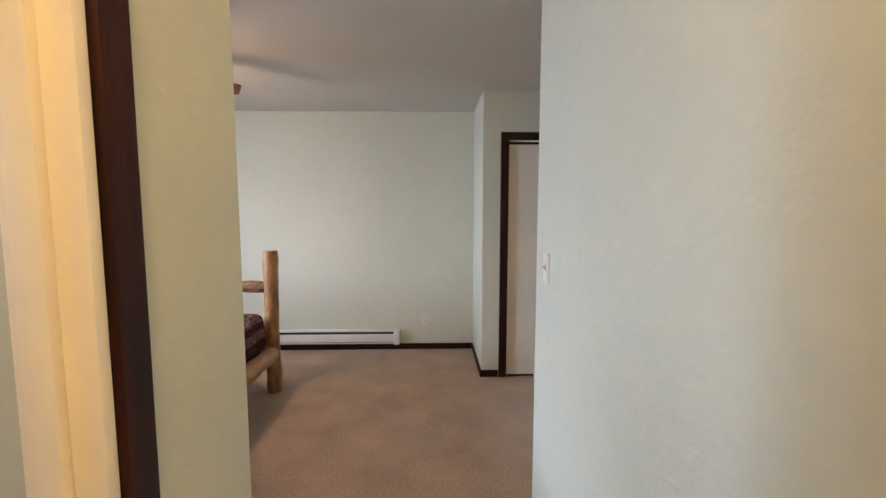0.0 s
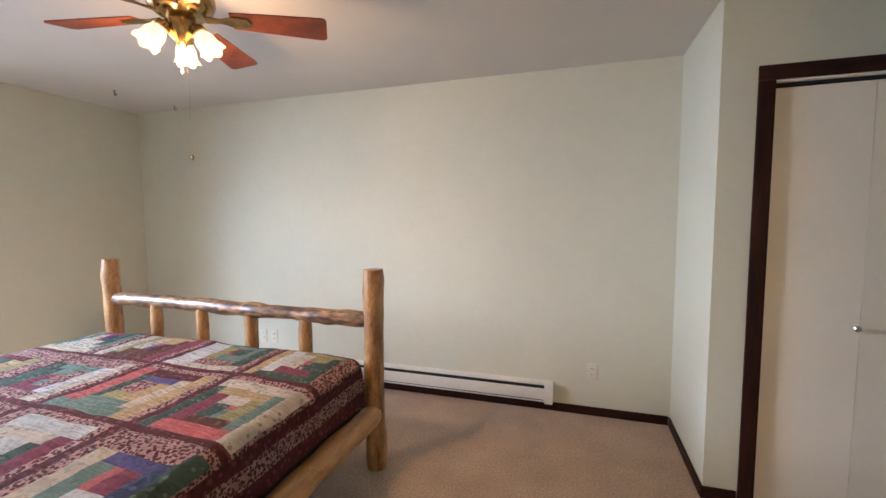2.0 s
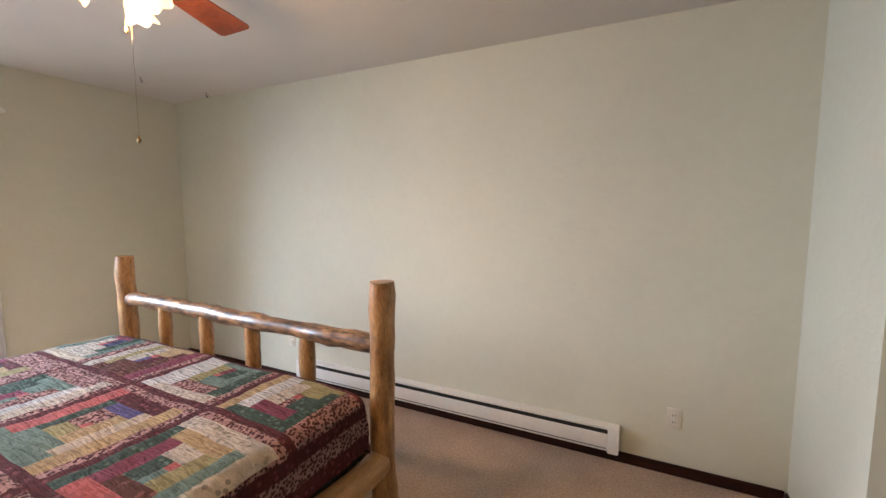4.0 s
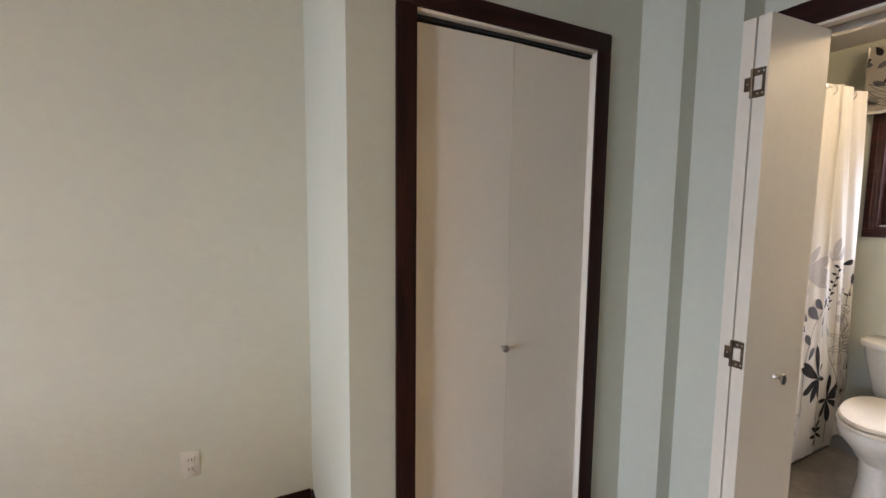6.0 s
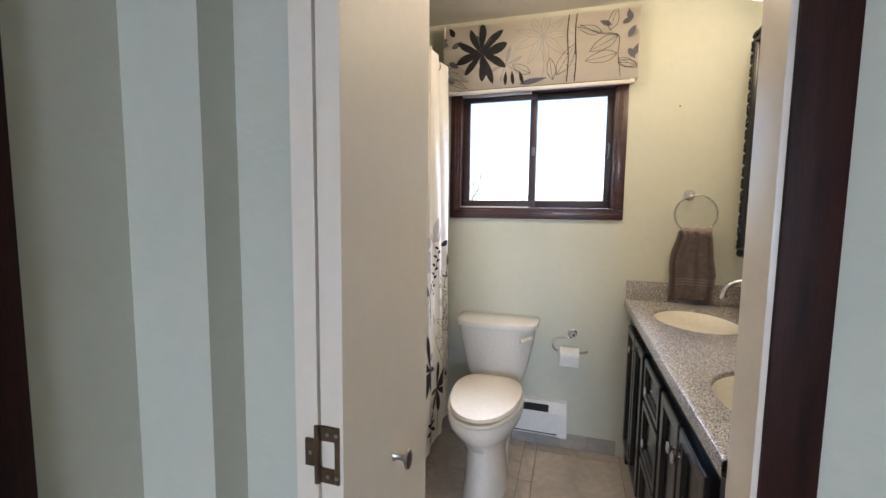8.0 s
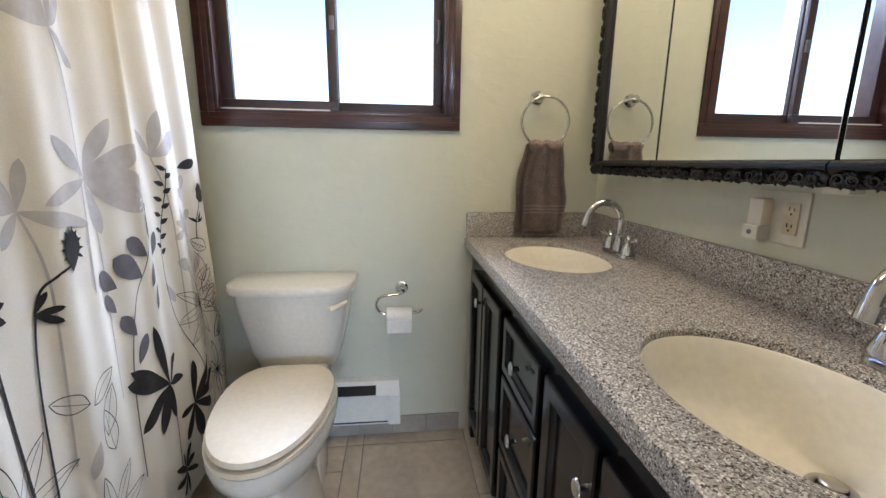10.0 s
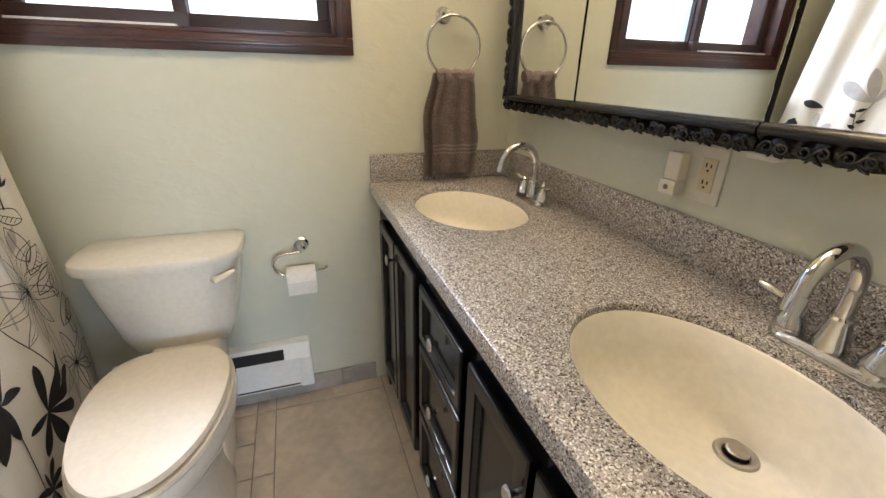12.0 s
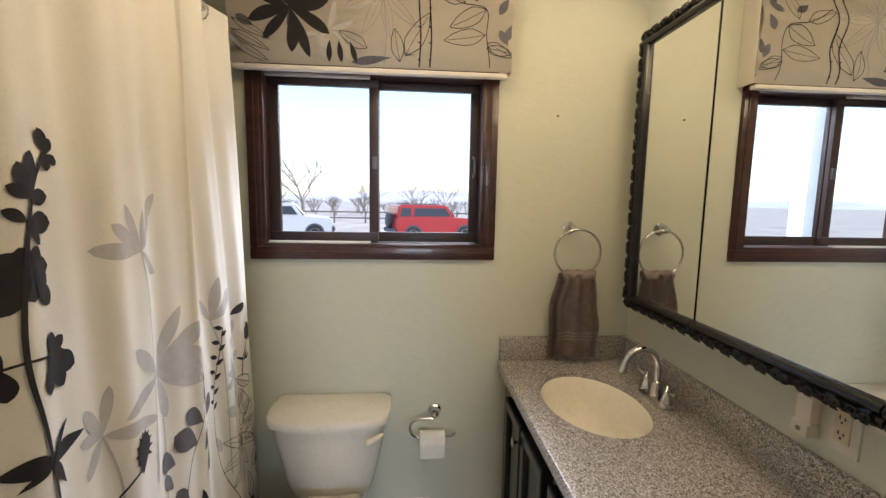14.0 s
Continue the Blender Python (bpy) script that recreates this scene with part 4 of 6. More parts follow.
# ---- printed cloth: leaves, outlines and stems laid on a surface ----
class Print:
    """Gathers printed figures on a cloth given as a function from (u, v, lift) to a place."""

    def __init__(self, place):
        self.place = place
        self.bms = {"black": bmesh.new(), "slate": bmesh.new(), "pale": bmesh.new()}
        self.lift = {"pale": 0.0012, "slate": 0.0018, "black": 0.0024}

    def leaf(self, ink, u, v, length, width, ang, bend=0.0, n=9, blunt=False):
        bm, a = self.bms[ink], radians(ang)
        rows = []
        for k in range(n + 1):
            t = k / n
            w = width * math.sin(math.pi * t ** 0.85) * (1 - 0.25 * t) + 0.0006
            if blunt:
                w = width * max(0.0, math.sin(math.pi * t ** 1.35)) ** 0.65 + 0.0006
            s, o = t * length, bend * length * math.sin(math.pi * t)
            row = []
            for q in (-1, 0, 1):
                x, y = s, o + q * w / 2
                row.append(bm.verts.new(self.place(u + x * math.cos(a) - y * math.sin(a), v + x * math.sin(a) + y * math.cos(a), self.lift[ink])))
            rows.append(row)
        for r0, r1 in zip(rows, rows[1:]):
            for q in range(2):
                bm.faces.new((r0[q], r0[q + 1], r1[q + 1], r1[q])).smooth = True

    def leaf_to(self, ink, a, b, ratio=0.30, bend=0.0, blunt=True):
        """A leaf from its foot a to its tip b."""
        dx, dy = b[0] - a[0], b[1] - a[1]
        length = math.hypot(dx, dy)
        self.leaf(ink, *a, length, length * ratio, math.degrees(math.atan2(dy, dx)), bend, 11, blunt)

    def line(self, ink, pts, width, n=14):
        """A smooth stroke through points."""
        bm = self.bms[ink]
        pts = [Vector((*p, 0)) for p in pts]
        out = []
        m = len(pts) - 1
        for k in range(n * m + 1):
            t = min(k / n, m - 1e-6)
            i = int(t)
            t -= i
            p0, p1, p2, p3 = pts[max(i - 1, 0)], pts[i], pts[i + 1], pts[min(i + 2, m)]
            out.append(0.5 * (2 * p1 + (p2 - p0) * t + (2 * p0 - 5 * p1 + 4 * p2 - p3) * t * t + (3 * p1 - p0 - 3 * p2 + p3) * t ** 3))
        rows = []
        for i, p in enumerate(out):
            d = (out[min(i + 1, len(out) - 1)] - out[max(i - 1, 0)])
            d = d.normalized() if d.length > 1e-9 else Vector((1, 0, 0))
            nrm = Vector((-d.y, d.x, 0)) * width / 2
            rows.append([bm.verts.new(self.place(p.x + s * nrm.x, p.y + s * nrm.y, self.lift[ink] + 0.0003)) for s in (-1, 1)])
        for a, b in zip(rows, rows[1:]):
            bm.faces.new((a[0], a[1], b[1], b[0]))

    def outline_leaf(self, ink, u, v, length, width, ang, stroke=0.0022, vein=True):
        a = radians(ang)

        def at(x, y):
            return (u + x * math.cos(a) - y * math.sin(a), v + x * math.sin(a) + y * math.cos(a))

        self.line(ink, [at(0, 0), at(0.3 * length, width / 2), at(0.7 * length, 0.4 * width), at(length, 0)], stroke, 6)
        self.line(ink, [at(0, 0), at(0.3 * length, -width / 2), at(0.7 * length, -0.4 * width), at(length, 0)], stroke, 6)
        if vein:
            self.line(ink, [at(0, 0), at(0.5 * length, 0.04 * width), at(0.9 * length, 0)], stroke * 0.7, 5)

    def flower(self, ink, u, v, size, count, width=0.30, turn=0.0, spread=360, rnd=None):
        rnd = rnd or random.Random(int(u * 1000) + int(v * 777))
        for k in range(count):
            self.leaf(ink, u, v, size * rnd.uniform(0.75, 1.0), size * width * rnd.uniform(0.8, 1.15), turn + spread * k / count + rnd.uniform(-9, 9), rnd.uniform(-0.08, 0.08), blunt=True)

    def line_flower(self, ink, u, v, size, count, turn=0.0, spread=360, stroke=0.0022):
        for k in range(count):
            self.outline_leaf(ink, u, v, size, size * 0.26, turn + spread * k / count, stroke)

    def finish(self, parent, name="flower_print"):
        inks = {"black": (INK, "black printed flowers"), "slate": (INK_SLATE, "slate grey printed leaves"), "pale": (INK_PALE, "pale grey printed flowers")}
        for ink, bm in self.bms.items():
            if len(bm.faces):
                tagged(part(name, bm, inks[ink][0], parent, inks[ink][1], smooth=True, angle=180), kind="stuff")
            else:
                bm.free()


# ---- bathroom: shower curtain, rod, tub ----
SX0 = 2.24


def curtain_place(x, z, lift=0.0):
    """The shower curtain: hung in soft folds from the rod, its outer edge spreading to the wall lower down."""
    s = max(0.0, min(1.0, (2.03 - z) / 1.95))
    edge = 3.525 + 0.245 * min(1.0, s * 1.25)
    flat = (x - SX0) / 1.53
    xx = SX0 + (edge - SX0) * flat if x > 3.35 else x
    if x > 3.20:
        w = min(1.0, (x - 3.20) / 0.15)
        xx = x + ((SX0 + (edge - SX0) * flat) - x) * w
    amp = 0.0055 + 0.011 * (1 - s)
    y = 2.985 + amp * math.sin(x * 27.0 - 0.7 + 0.8 * math.sin(x * 5)) + 0.005 * math.sin(x * 61 + z * 1.5) * (1 - 0.5 * s) + 0.007 * noise.noise(Vector((x * 5, 0.3, z * 1.3)))
    y += 0.05 * s * max(0.0, (x - 3.46) / 0.3)
    return Vector((xx, y - lift, z))


curtain = thing("shower_curtain", (3.0, 2.985, 0.05), "white shower curtain printed with black and grey flowers hanging in folds", "shower curtain")
bm = bmesh.new()
xs = [SX0 + 1.53 * k / 230 for k in range(231)]
zs = [2.085 - 2.025 * k / 30 for k in range(31)]
loft(bm, [[curtain_place(x, z) for z in zs] for x in xs], cap=False, close=False)
part("cloth", bm, CLOTH, curtain, angle=180)

pr = Print(curtain_place)
# tall black plant with three blooms
pr.line("black", [(2.797, 1.60), (2.752, 1.53), (2.727, 1.45), (2.714, 1.34), (2.716, 1.25), (2.736, 1.14), (2.757, 0.98), (2.772, 0.84), (2.794, 0.57), (2.825, 0.10)], 0.0085)
for tip in ((2.782, 1.632), (2.806, 1.618), (2.818, 1.578), (2.795, 1.565)):
    pr.leaf_to("black", (2.795, 1.592), tip, 0.62)
for tip, w in (((2.757, 1.595), 0.5), ((2.722, 1.575), 0.5), ((2.706, 1.54), 0.5), ((2.790, 1.525), 0.55), ((2.700, 1.505), 0.5), ((2.792, 1.482), 0.6), ((2.762, 1.45), 0.4)):
    pr.leaf_to("black", (2.742, 1.522) if tip[1] > 1.51 else (2.732, 1.487), tip, w)
pr.flower("black", 2.728, 1.412, 0.050, 8, 0.75, 12)
pr.leaf_to("black", (2.738, 1.40), (2.776, 1.352), 0.55)
pr.leaf_to("black", (2.720, 1.40), (2.690, 1.352), 0.50)
pr.line("black", [(2.66, 1.272), (2.712, 1.276), (2.755, 1.270)], 0.0045)
for tip, w in (((2.772, 1.306), 0.60), ((2.800, 1.292), 0.55), ((2.822, 1.232), 0.60), ((2.795, 1.205), 0.50), ((2.752, 1.206), 0.50), ((2.756, 1.245), 0.9)):
    pr.leaf_to("black", (2.765, 1.266), tip, w)
pr.flower("black", 2.776, 1.250, 0.034, 6, 0.9, 10)
for tip in ((2.668, 1.310), (2.650, 1.248), (2.690, 1.224)):
    pr.leaf_to("black", (2.688, 1.272), tip, 0.55)
for tip, w in (((2.834, 1.104), 0.36), ((2.665, 1.118), 0.45), ((2.796, 1.146), 0.24), ((2.782, 1.036), 0.30), ((2.690, 1.078), 0.30)):
    pr.leaf_to("black", (2.745, 1.098), tip, w, blunt=False)
pr.flower("black", 2.758, 0.897, 0.070, 16, 0.26, 0)
pr.flower("black", 2.758, 0.900, 0.048, 8, 0.7, 10)
# thistle bud
pr.line("black", [(2.966, 0.94), (2.925, 0.925), (2.885, 0.88), (2.855, 0.70), (2.845, 0.40), (2.84, 0.12)], 0.0055)
pr.leaf_to("black", (2.962, 0.924), (2.982, 1.012), 0.58)
for k in range(10):
    a = radians(-30 + 26 * k)
    pr.leaf("black", 2.974 + 0.016 * math.cos(a), 0.972 + 0.028 * math.sin(a), 0.020, 0.008, math.degrees(a))
for tip in ((2.930, 0.86), (2.905, 0.90), (2.925, 0.83)):
    pr.leaf_to("black", (2.876, 0.86), tip, 0.28)
# slate leaf chain
pr.line("slate", [(3.262, 0.97), (3.225, 0.88), (3.165, 0.78), (3.13, 0.60), (3.12, 0.30)], 0.0035)
for foot, tip, w in (((3.250, 0.945), (3.282, 1.045), 0.40), ((3.232, 0.900), (3.165, 0.955), 0.55), ((3.205, 0.845), (3.120, 0.915), 0.55), ((3.300, 0.89), (3.350, 0.955), 0.42), ((3.238, 0.81), (3.285, 0.880), 0.45),
                     ((3.250, 0.74), (3.290, 0.815), 0.45), ((3.120, 0.84), (3.055, 0.890), 0.60), ((3.110, 0.78), (3.070, 0.835), 0.50), ((3.155, 0.70), (3.120, 0.765), 0.50), ((3.150, 0.62), (3.195, 0.690), 0.45)):
    pr.leaf_to("slate", foot, tip, w)
# small dark sprig
pr.line("black", [(3.446, 1.13), (3.430, 1.06), (3.400, 0.97), (3.364, 0.86), (3.37, 0.70), (3.45, 0.50), (3.50, 0.30)], 0.003)
for k in range(12):
    z = 1.125 - 0.022 * k
    pr.leaf("black", 3.444 - 0.0065 * k, z, 0.030, 0.016, 25 if k % 2 else 155)
# bird-like leaf and bloom near the wall edge
pr.leaf_to("black", (3.60, 1.128), (3.685, 1.150), 0.36)
pr.flower("black", 3.700, 1.04, 0.042, 7, 0.7)
pr.line("black", [(3.69, 1.03), (3.65, 0.95), (3.64, 0.88)], 0.004)
for an in (150, 20, 60):
    pr.leaf("black", 3.655, 0.94, 0.045, 0.011, an)
# large black blooms low down
for tip, w in (((3.219, 0.700), 0.16), ((3.105, 0.580), 0.30), ((3.120, 0.610), 0.22), ((3.128, 0.425), 0.30), ((3.200, 0.370), 0.28), ((3.268, 0.385), 0.30), ((3.352, 0.480), 0.28), ((3.330, 0.575), 0.24)):
    pr.leaf_to("black", (3.252, 0.505), tip, w)
for tip, w in (((3.520, 0.480), 0.20), ((3.560, 0.400), 0.28), ((3.520, 0.290), 0.28), ((3.430, 0.210), 0.30), ((3.340, 0.250), 0.28), ((3.315, 0.350), 0.26), ((3.420, 0.500), 0.20)):
    pr.leaf_to("black", (3.405, 0.350), tip, w)
pr.flower("black", 3.30, 0.17, 0.09, 8, 0.22, 10)
for u, v in ((3.252, 0.505), (3.405, 0.350)):
    pr.line("black", [(u, v), (u + 0.015, v - 0.12), (u + 0.01, max(0.08, v - 0.30))], 0.0045)
# pale grey flowers and leaves
for tip, w in (((2.880, 1.424), 0.26), ((2.920, 1.472), 0.30), ((2.962, 1.512), 0.22), ((3.104, 1.535), 0.20), ((3.080, 1.474), 0.24), ((3.092, 1.346), 0.30), ((3.025, 1.500), 0.20)):
    pr.leaf_to("pale", (3.010, 1.408), tip, w)
for tip, w in (((2.967, 1.200), 0.28), ((3.165, 1.250), 0.24), ((3.270, 1.185), 0.26), ((3.280, 1.080), 0.34), ((3.265, 1.030), 0.34), ((2.925, 1.066), 0.22), ((3.103, 0.980), 0.30)):
    pr.leaf_to("pale", (3.060, 1.113), tip, w)
for tip, w in (((2.900, 1.155), 0.24), ((2.838, 1.132), 0.34), ((2.822, 1.075), 0.40), ((3.045, 1.012), 0.16), ((2.970, 1.022), 0.30), ((2.836, 0.995), 0.34)):
    pr.leaf_to("pale", (2.883, 1.059), tip, w)
for tip in ((3.455, 1.290), (3.560, 1.235), (3.370, 1.235)):
    pr.leaf_to("pale", (3.410, 1.160), tip, 0.30)
for u, v in ((3.010, 1.408), (3.060, 1.113), (2.883, 1.059), (3.410, 1.160)):
    pr.line("pale", [(u, v), (u + 0.03, v - 0.16), (u + 0.02, max(0.1, v - 0.55))], 0.005)
for u, v, size, c in ((2.55, 1.10, 0.12, 6), (2.62, 0.62, 0.13, 6), (2.42, 0.90, 0.14, 7), (3.52, 0.93, 0.10, 6)):
    pr.flower("pale", u, v, size, c, 0.24, -25, 260)
    pr.line("pale", [(u, v), (u + 0.03, v - 0.16), (u + 0.02, max(0.1, v - 0.55))], 0.005)
for u, v, an in ((2.60, 0.83, 70), (2.58, 0.80, 120), (2.66, 0.78, 40), (2.56, 0.70, 150), (3.58, 0.80, 110), (3.60, 0.76, 60), (3.40, 0.72, 120), (2.93, 0.45, 70), (2.90, 0.38, 140)):
    pr.leaf("pale", u, v, 0.085, 0.036, an)
# drawn outline flowers
for u, v, s, c in ((3.55, 0.665, 0.165, 10), (2.74, 0.50, 0.17, 8), (3.64, 0.35, 0.13, 8), (2.97, 0.30, 0.14, 8), (2.45, 0.45, 0.14, 8)):
    pr.line_flower("black", u, v, s, c, 8)
    pr.line("black", [(u, v), (u + 0.025, v - 0.18), (u + 0.02, max(0.08, v - 0.5))], 0.0028)
for u, v, an, ln in ((2.945, 0.63, 150, 0.09), (2.955, 0.62, 30, 0.10), (3.64, 0.72, 100, 0.12), (3.67, 0.58, 60, 0.13), (3.66, 0.50, 20, 0.10), (2.99, 0.52, 70, 0.12), (3.01, 0.47, 100, 0.12), (3.70, 0.42, 100, 0.11)):
    pr.outline_leaf("black", u, v, ln, ln * 0.42, an)
# leafy pale branch and hatched leaves by the wall edge
pr.line("pale", [(3.60, 1.08), (3.585, 0.98), (3.55, 0.90), (3.50, 0.78), (3.47, 0.60)], 0.007)
for u, v, an, ln in ((3.59, 1.02, 150, 0.085), (3.595, 1.05, 70, 0.06), (3.56, 0.92, 140, 0.095), (3.58, 0.95, 40, 0.06), (3.51, 0.80, 150, 0.09), (3.48, 0.66, 30, 0.08)):
    pr.leaf("pale", u, v, ln, ln * 0.46, an, blunt=True)
for u, v, an, ln in ((3.68, 0.84, 150, 0.085), (3.69, 0.76, 230, 0.10), (3.71, 0.68, 215, 0.11), (3.73, 0.57, 225, 0.12)):
    pr.outline_leaf("black", u, v, ln, ln * 0.52, an, 0.003)
    for k in range(5):
        a = radians(an)
        s = ln * (0.25 + 0.13 * k)
        x, y = u + s * math.cos(a), v + s * math.sin(a)
        pr.line("black", [(x, y), (x - 0.2 * ln * math.sin(a) + 0.06 * ln * math.cos(a), y + 0.2 * ln * math.cos(a) + 0.06 * ln * math.sin(a))], 0.002, 4)
pr.finish(curtain)

rod2 = thing("shower_rod", (3.0, 3.005, 2.07), "nickel tension rod carrying the shower curtain", "shower rod")
part("tube", tube(bmesh.new(), [(2.192, 3.005, 2.07), (3.798, 3.005, 2.07)], 0.0110, 14), NICKEL, rod2)
for rx, s in ((2.191, 1), (3.799, -1)):
    part("flange", lathe(bmesh.new(), [(0.03, 0), (0.03, 0.006), (0.018, 0.016)], Matrix.Translation((rx, 3.005, 2.07)) @ Vector((s, 0, 0)).to_track_quat("Z", "Y").to_matrix().to_4x4(), 18), WHITE_METAL, rod2)
for k in range(12):
    cx = 2.30 + k * 0.108
    ring = part("curtain_ring", tube(bmesh.new(), arc((cx, 3.005, 2.058), 0.026, 0, 360, 17, (0, 1, 0), (0, 0, 1)), 0.0025, 6, False), CHROME, rod2)

tub = thing("bathtub", (3.0, 3.48, BZ), "white alcove bathtub behind the shower curtain", "bathtub")
bm = bmesh.new()
tx0, tx1, ty0, ty1 = 2.195, 3.795, 3.09, 3.895


def rrect(cx, cy, hx, hy, r, z, n=6):
    pts = []
    for sx, sy, a0 in ((1, 1, 0), (-1, 1, 90), (-1, -1, 180), (1, -1, 270)):
        for k in range(n + 1):
            a = radians(a0 + 90 * k / n)
            pts.append((cx + sx * (hx - r) + r * math.cos(a), cy + sy * (hy - r) + r * math.sin(a), z))
    return pts


tcx, tcy, thx, thy = (tx0 + tx1) / 2, (ty0 + ty1) / 2, (tx1 - tx0) / 2, (ty1 - ty0) / 2
loft(bm, [rrect(tcx, tcy, thx, thy, 0.01, BZ + 0.006), rrect(tcx, tcy, thx, thy, 0.01, 0.34), rrect(tcx, tcy, thx - 0.01, thy - 0.01, 0.02, 0.355), rrect(tcx, tcy, thx - 0.07, thy - 0.07, 0.1, 0.352),
          rrect(tcx, tcy, thx - 0.10, thy - 0.10, 0.12, 0.32), rrect(tcx, tcy, thx - 0.16, thy - 0.14, 0.14, 0.06), rrect(tcx, tcy, thx - 0.24, thy - 0.20, 0.14, 0.02)])
part("basin", bm, TUB, tub)

# ---- bathroom: roman shade over the window ----
shade = thing("roman_shade", (3.74, 2.53, 2.02), "cream roman window shade printed with black and grey flowers", "window shade")
VY0, VY1, VZ0, VZ1 = 2.015, 3.06, 2.022, 2.385


def shade_place(y, z, lift=0.0):
    """Front of the folded shade; the cloth turns back round its ends."""
    bulge = 0.018 * math.sin(math.pi * (z - VZ0) / (VZ1 - VZ0)) + 0.010 * math.sin((z - VZ0) * 32)
    return Vector((3.715 - bulge - lift, y, z))


bm = bmesh.new()
ys = [VY1 - (VY1 - VY0) * k / 40 for k in range(41)]
zz = [VZ1 - (VZ1 - VZ0) * k / 14 for k in range(15)]
rows = [[shade_place(y, z) for z in zz] for y in ys]
loft(bm, rows, cap=False, close=False)
bmesh.ops.solidify(bm, geom=list(bm.faces), thickness=-0.003)
part("cloth", bm, BLIND, shade, angle=60)
for ey in (VY0 - 0.003, VY1 - 0.001):
    part("return_end", boxed(3.708, ey, VZ0, 3.798, ey + 0.004, VZ1, bevel=0.001), BLIND, shade)
part("bottom_bar", boxed(3.714, VY0 + 0.012, VZ0 - 0.020, 3.748, VY1 - 0.006, VZ0 - 0.002, bevel=0.006), BLIND, shade, "cream hem bar")
part("head_rail", boxed(3.74, VY0 + 0.01, VZ1 - 0.03, 3.798, VY1 - 0.01, VZ1 - 0.006, bevel=0.003), WHITE_METAL, shade)
ps = Print(lambda u, v, lift=0.0: shade_place(max(VY0 + 0.004, min(VY1 - 0.004, VY1 - u)), max(VZ0 + 0.004, min(VZ1 - 0.004, VZ0 + v)), lift))
UX = lambda y: VY1 - y
ps.flower("black", UX(2.835), 0.190, 0.195, 10, 0.22, 12)
ps.flower("slate", UX(2.835), 0.205, 0.10, 5, 0.20, 40)
for u, v, an in ((0.02, 0.29, 200), (0.03, 0.25, 160), (0.06, 0.30, 120), (0.05, 0.23, 30), (0.03, 0.16, -30)):
    ps.leaf("slate" if v < 0.27 else "black", u, v, 0.07, 0.034, an)
for v in (0.03, 0.07, 0.11):
    ps.outline_leaf("black", 0.015, v + 0.04, 0.15, 0.028, -28)
for u in (UX(2.70), UX(2.655), UX(2.60)):
    ps.leaf("black", u, 0.01, 0.075, 0.022, 95 + 200 * (u - 0.4))
ps.leaf("slate", UX(2.62), 0.012, 0.15, 0.03, 8)
for k in range(9):
    ps.outline_leaf("pale", UX(2.50), 0.25, 0.16, 0.036, 200 + 40 * k, 0.003)
ps.line("pale", [(UX(2.50), 0.25), (UX(2.49), 0.10), (UX(2.50), 0.01)], 0.004)
ps.flower("pale", UX(2.70), 0.12, 0.12, 6, 0.16, 20)
for y in (2.368, 2.328):
    ps.line("black", [(UX(y), 0.006), (UX(y) + 0.005, 0.12), (UX(y) - 0.003, 0.25), (UX(y) + 0.002, 0.358)], 0.0055)
    for k in range(6):
        ps.leaf("black", UX(y) - 0.006, 0.03 + 0.06 * k, 0.012, 0.005, 0)
ps.line("black", [(UX(2.10), 0.012), (UX(2.115), 0.12), (UX(2.12), 0.215), (UX(2.22), 0.235), (UX(2.31), 0.29)], 0.0032)
for u, v, ln, an in ((UX(2.12), 0.215, 0.15, 205), (UX(2.20), 0.235, 0.13, 160), (UX(2.115), 0.10, 0.11, -28), (UX(2.115), 0.08, 0.10, -10), (UX(2.16), 0.24, 0.13, 75), (UX(2.12), 0.13, 0.16, 190),
                     (UX(2.56), 0.06, 0.12, 150), (UX(2.44), 0.02, 0.12, 100), (UX(2.42), 0.04, 0.18, 60)):
    ps.outline_leaf("black", u, v, ln, ln * 0.36, an, 0.0026)
for u, v, an in ((UX(2.155), 0.27, 150), (UX(2.10), 0.27, 35), (UX(2.07), 0.20, 60), (UX(2.065), 0.15, -60), (UX(2.06), 0.29, 100), (UX(2.04), 0.11, 70)):
    ps.leaf("slate", u, v, 0.065, 0.034, an)
ps.finish(shade)


# ---- bathroom: toilet ----
def egg(cx, cy, front, back, half, z, n=40, square=0.0):
    """An elongated bowl outline; front towards -x."""
    pts = []
    for k in range(n):
        a = 2 * math.pi * k / n
        c, s = math.cos(a), math.sin(a)
        x = -c * front if c > 0 else -c * back
        w = half * (abs(s) ** (1.0 - square if c > 0 else 1.0 - max(square, 0.45))) * (1 if s > 0 else -1)
        pts.append((cx + x, cy + w, z))
    return pts


TY = 2.690
toilet = thing("toilet", (3.35, TY, BZ), "white two-piece toilet with closed elongated lid", "toilet")
bm = bmesh.new()
b0 = -0.06
loft(bm, [egg(3.34, TY, 0.222, 0.20, 0.112, BZ, square=0.25), egg(3.34, TY, 0.217, 0.20, 0.109, BZ + 0.025, square=0.25), egg(3.34, TY, 0.192, 0.20, 0.097, b0 + 0.14, square=0.2), egg(3.34, TY, 0.20, 0.21, 0.107, b0 + 0.24, square=0.1),
          egg(3.33, TY, 0.275, 0.22, 0.150, b0 + 0.32), egg(3.32, TY, 0.332, 0.23, 0.180, b0 + 0.385), egg(3.32, TY, 0.342, 0.23, 0.186, b0 + 0.42), egg(3.32, TY, 0.337, 0.23, 0.183, b0 + 0.438)])
part("bowl", bm, PORCELAIN, toilet)
bm = bmesh.new()
box(bm, 3.50, TY - 0.105, b0 + 0.28, 3.74, TY + 0.105, b0 + 0.425, bevel=0.025, seg=3)
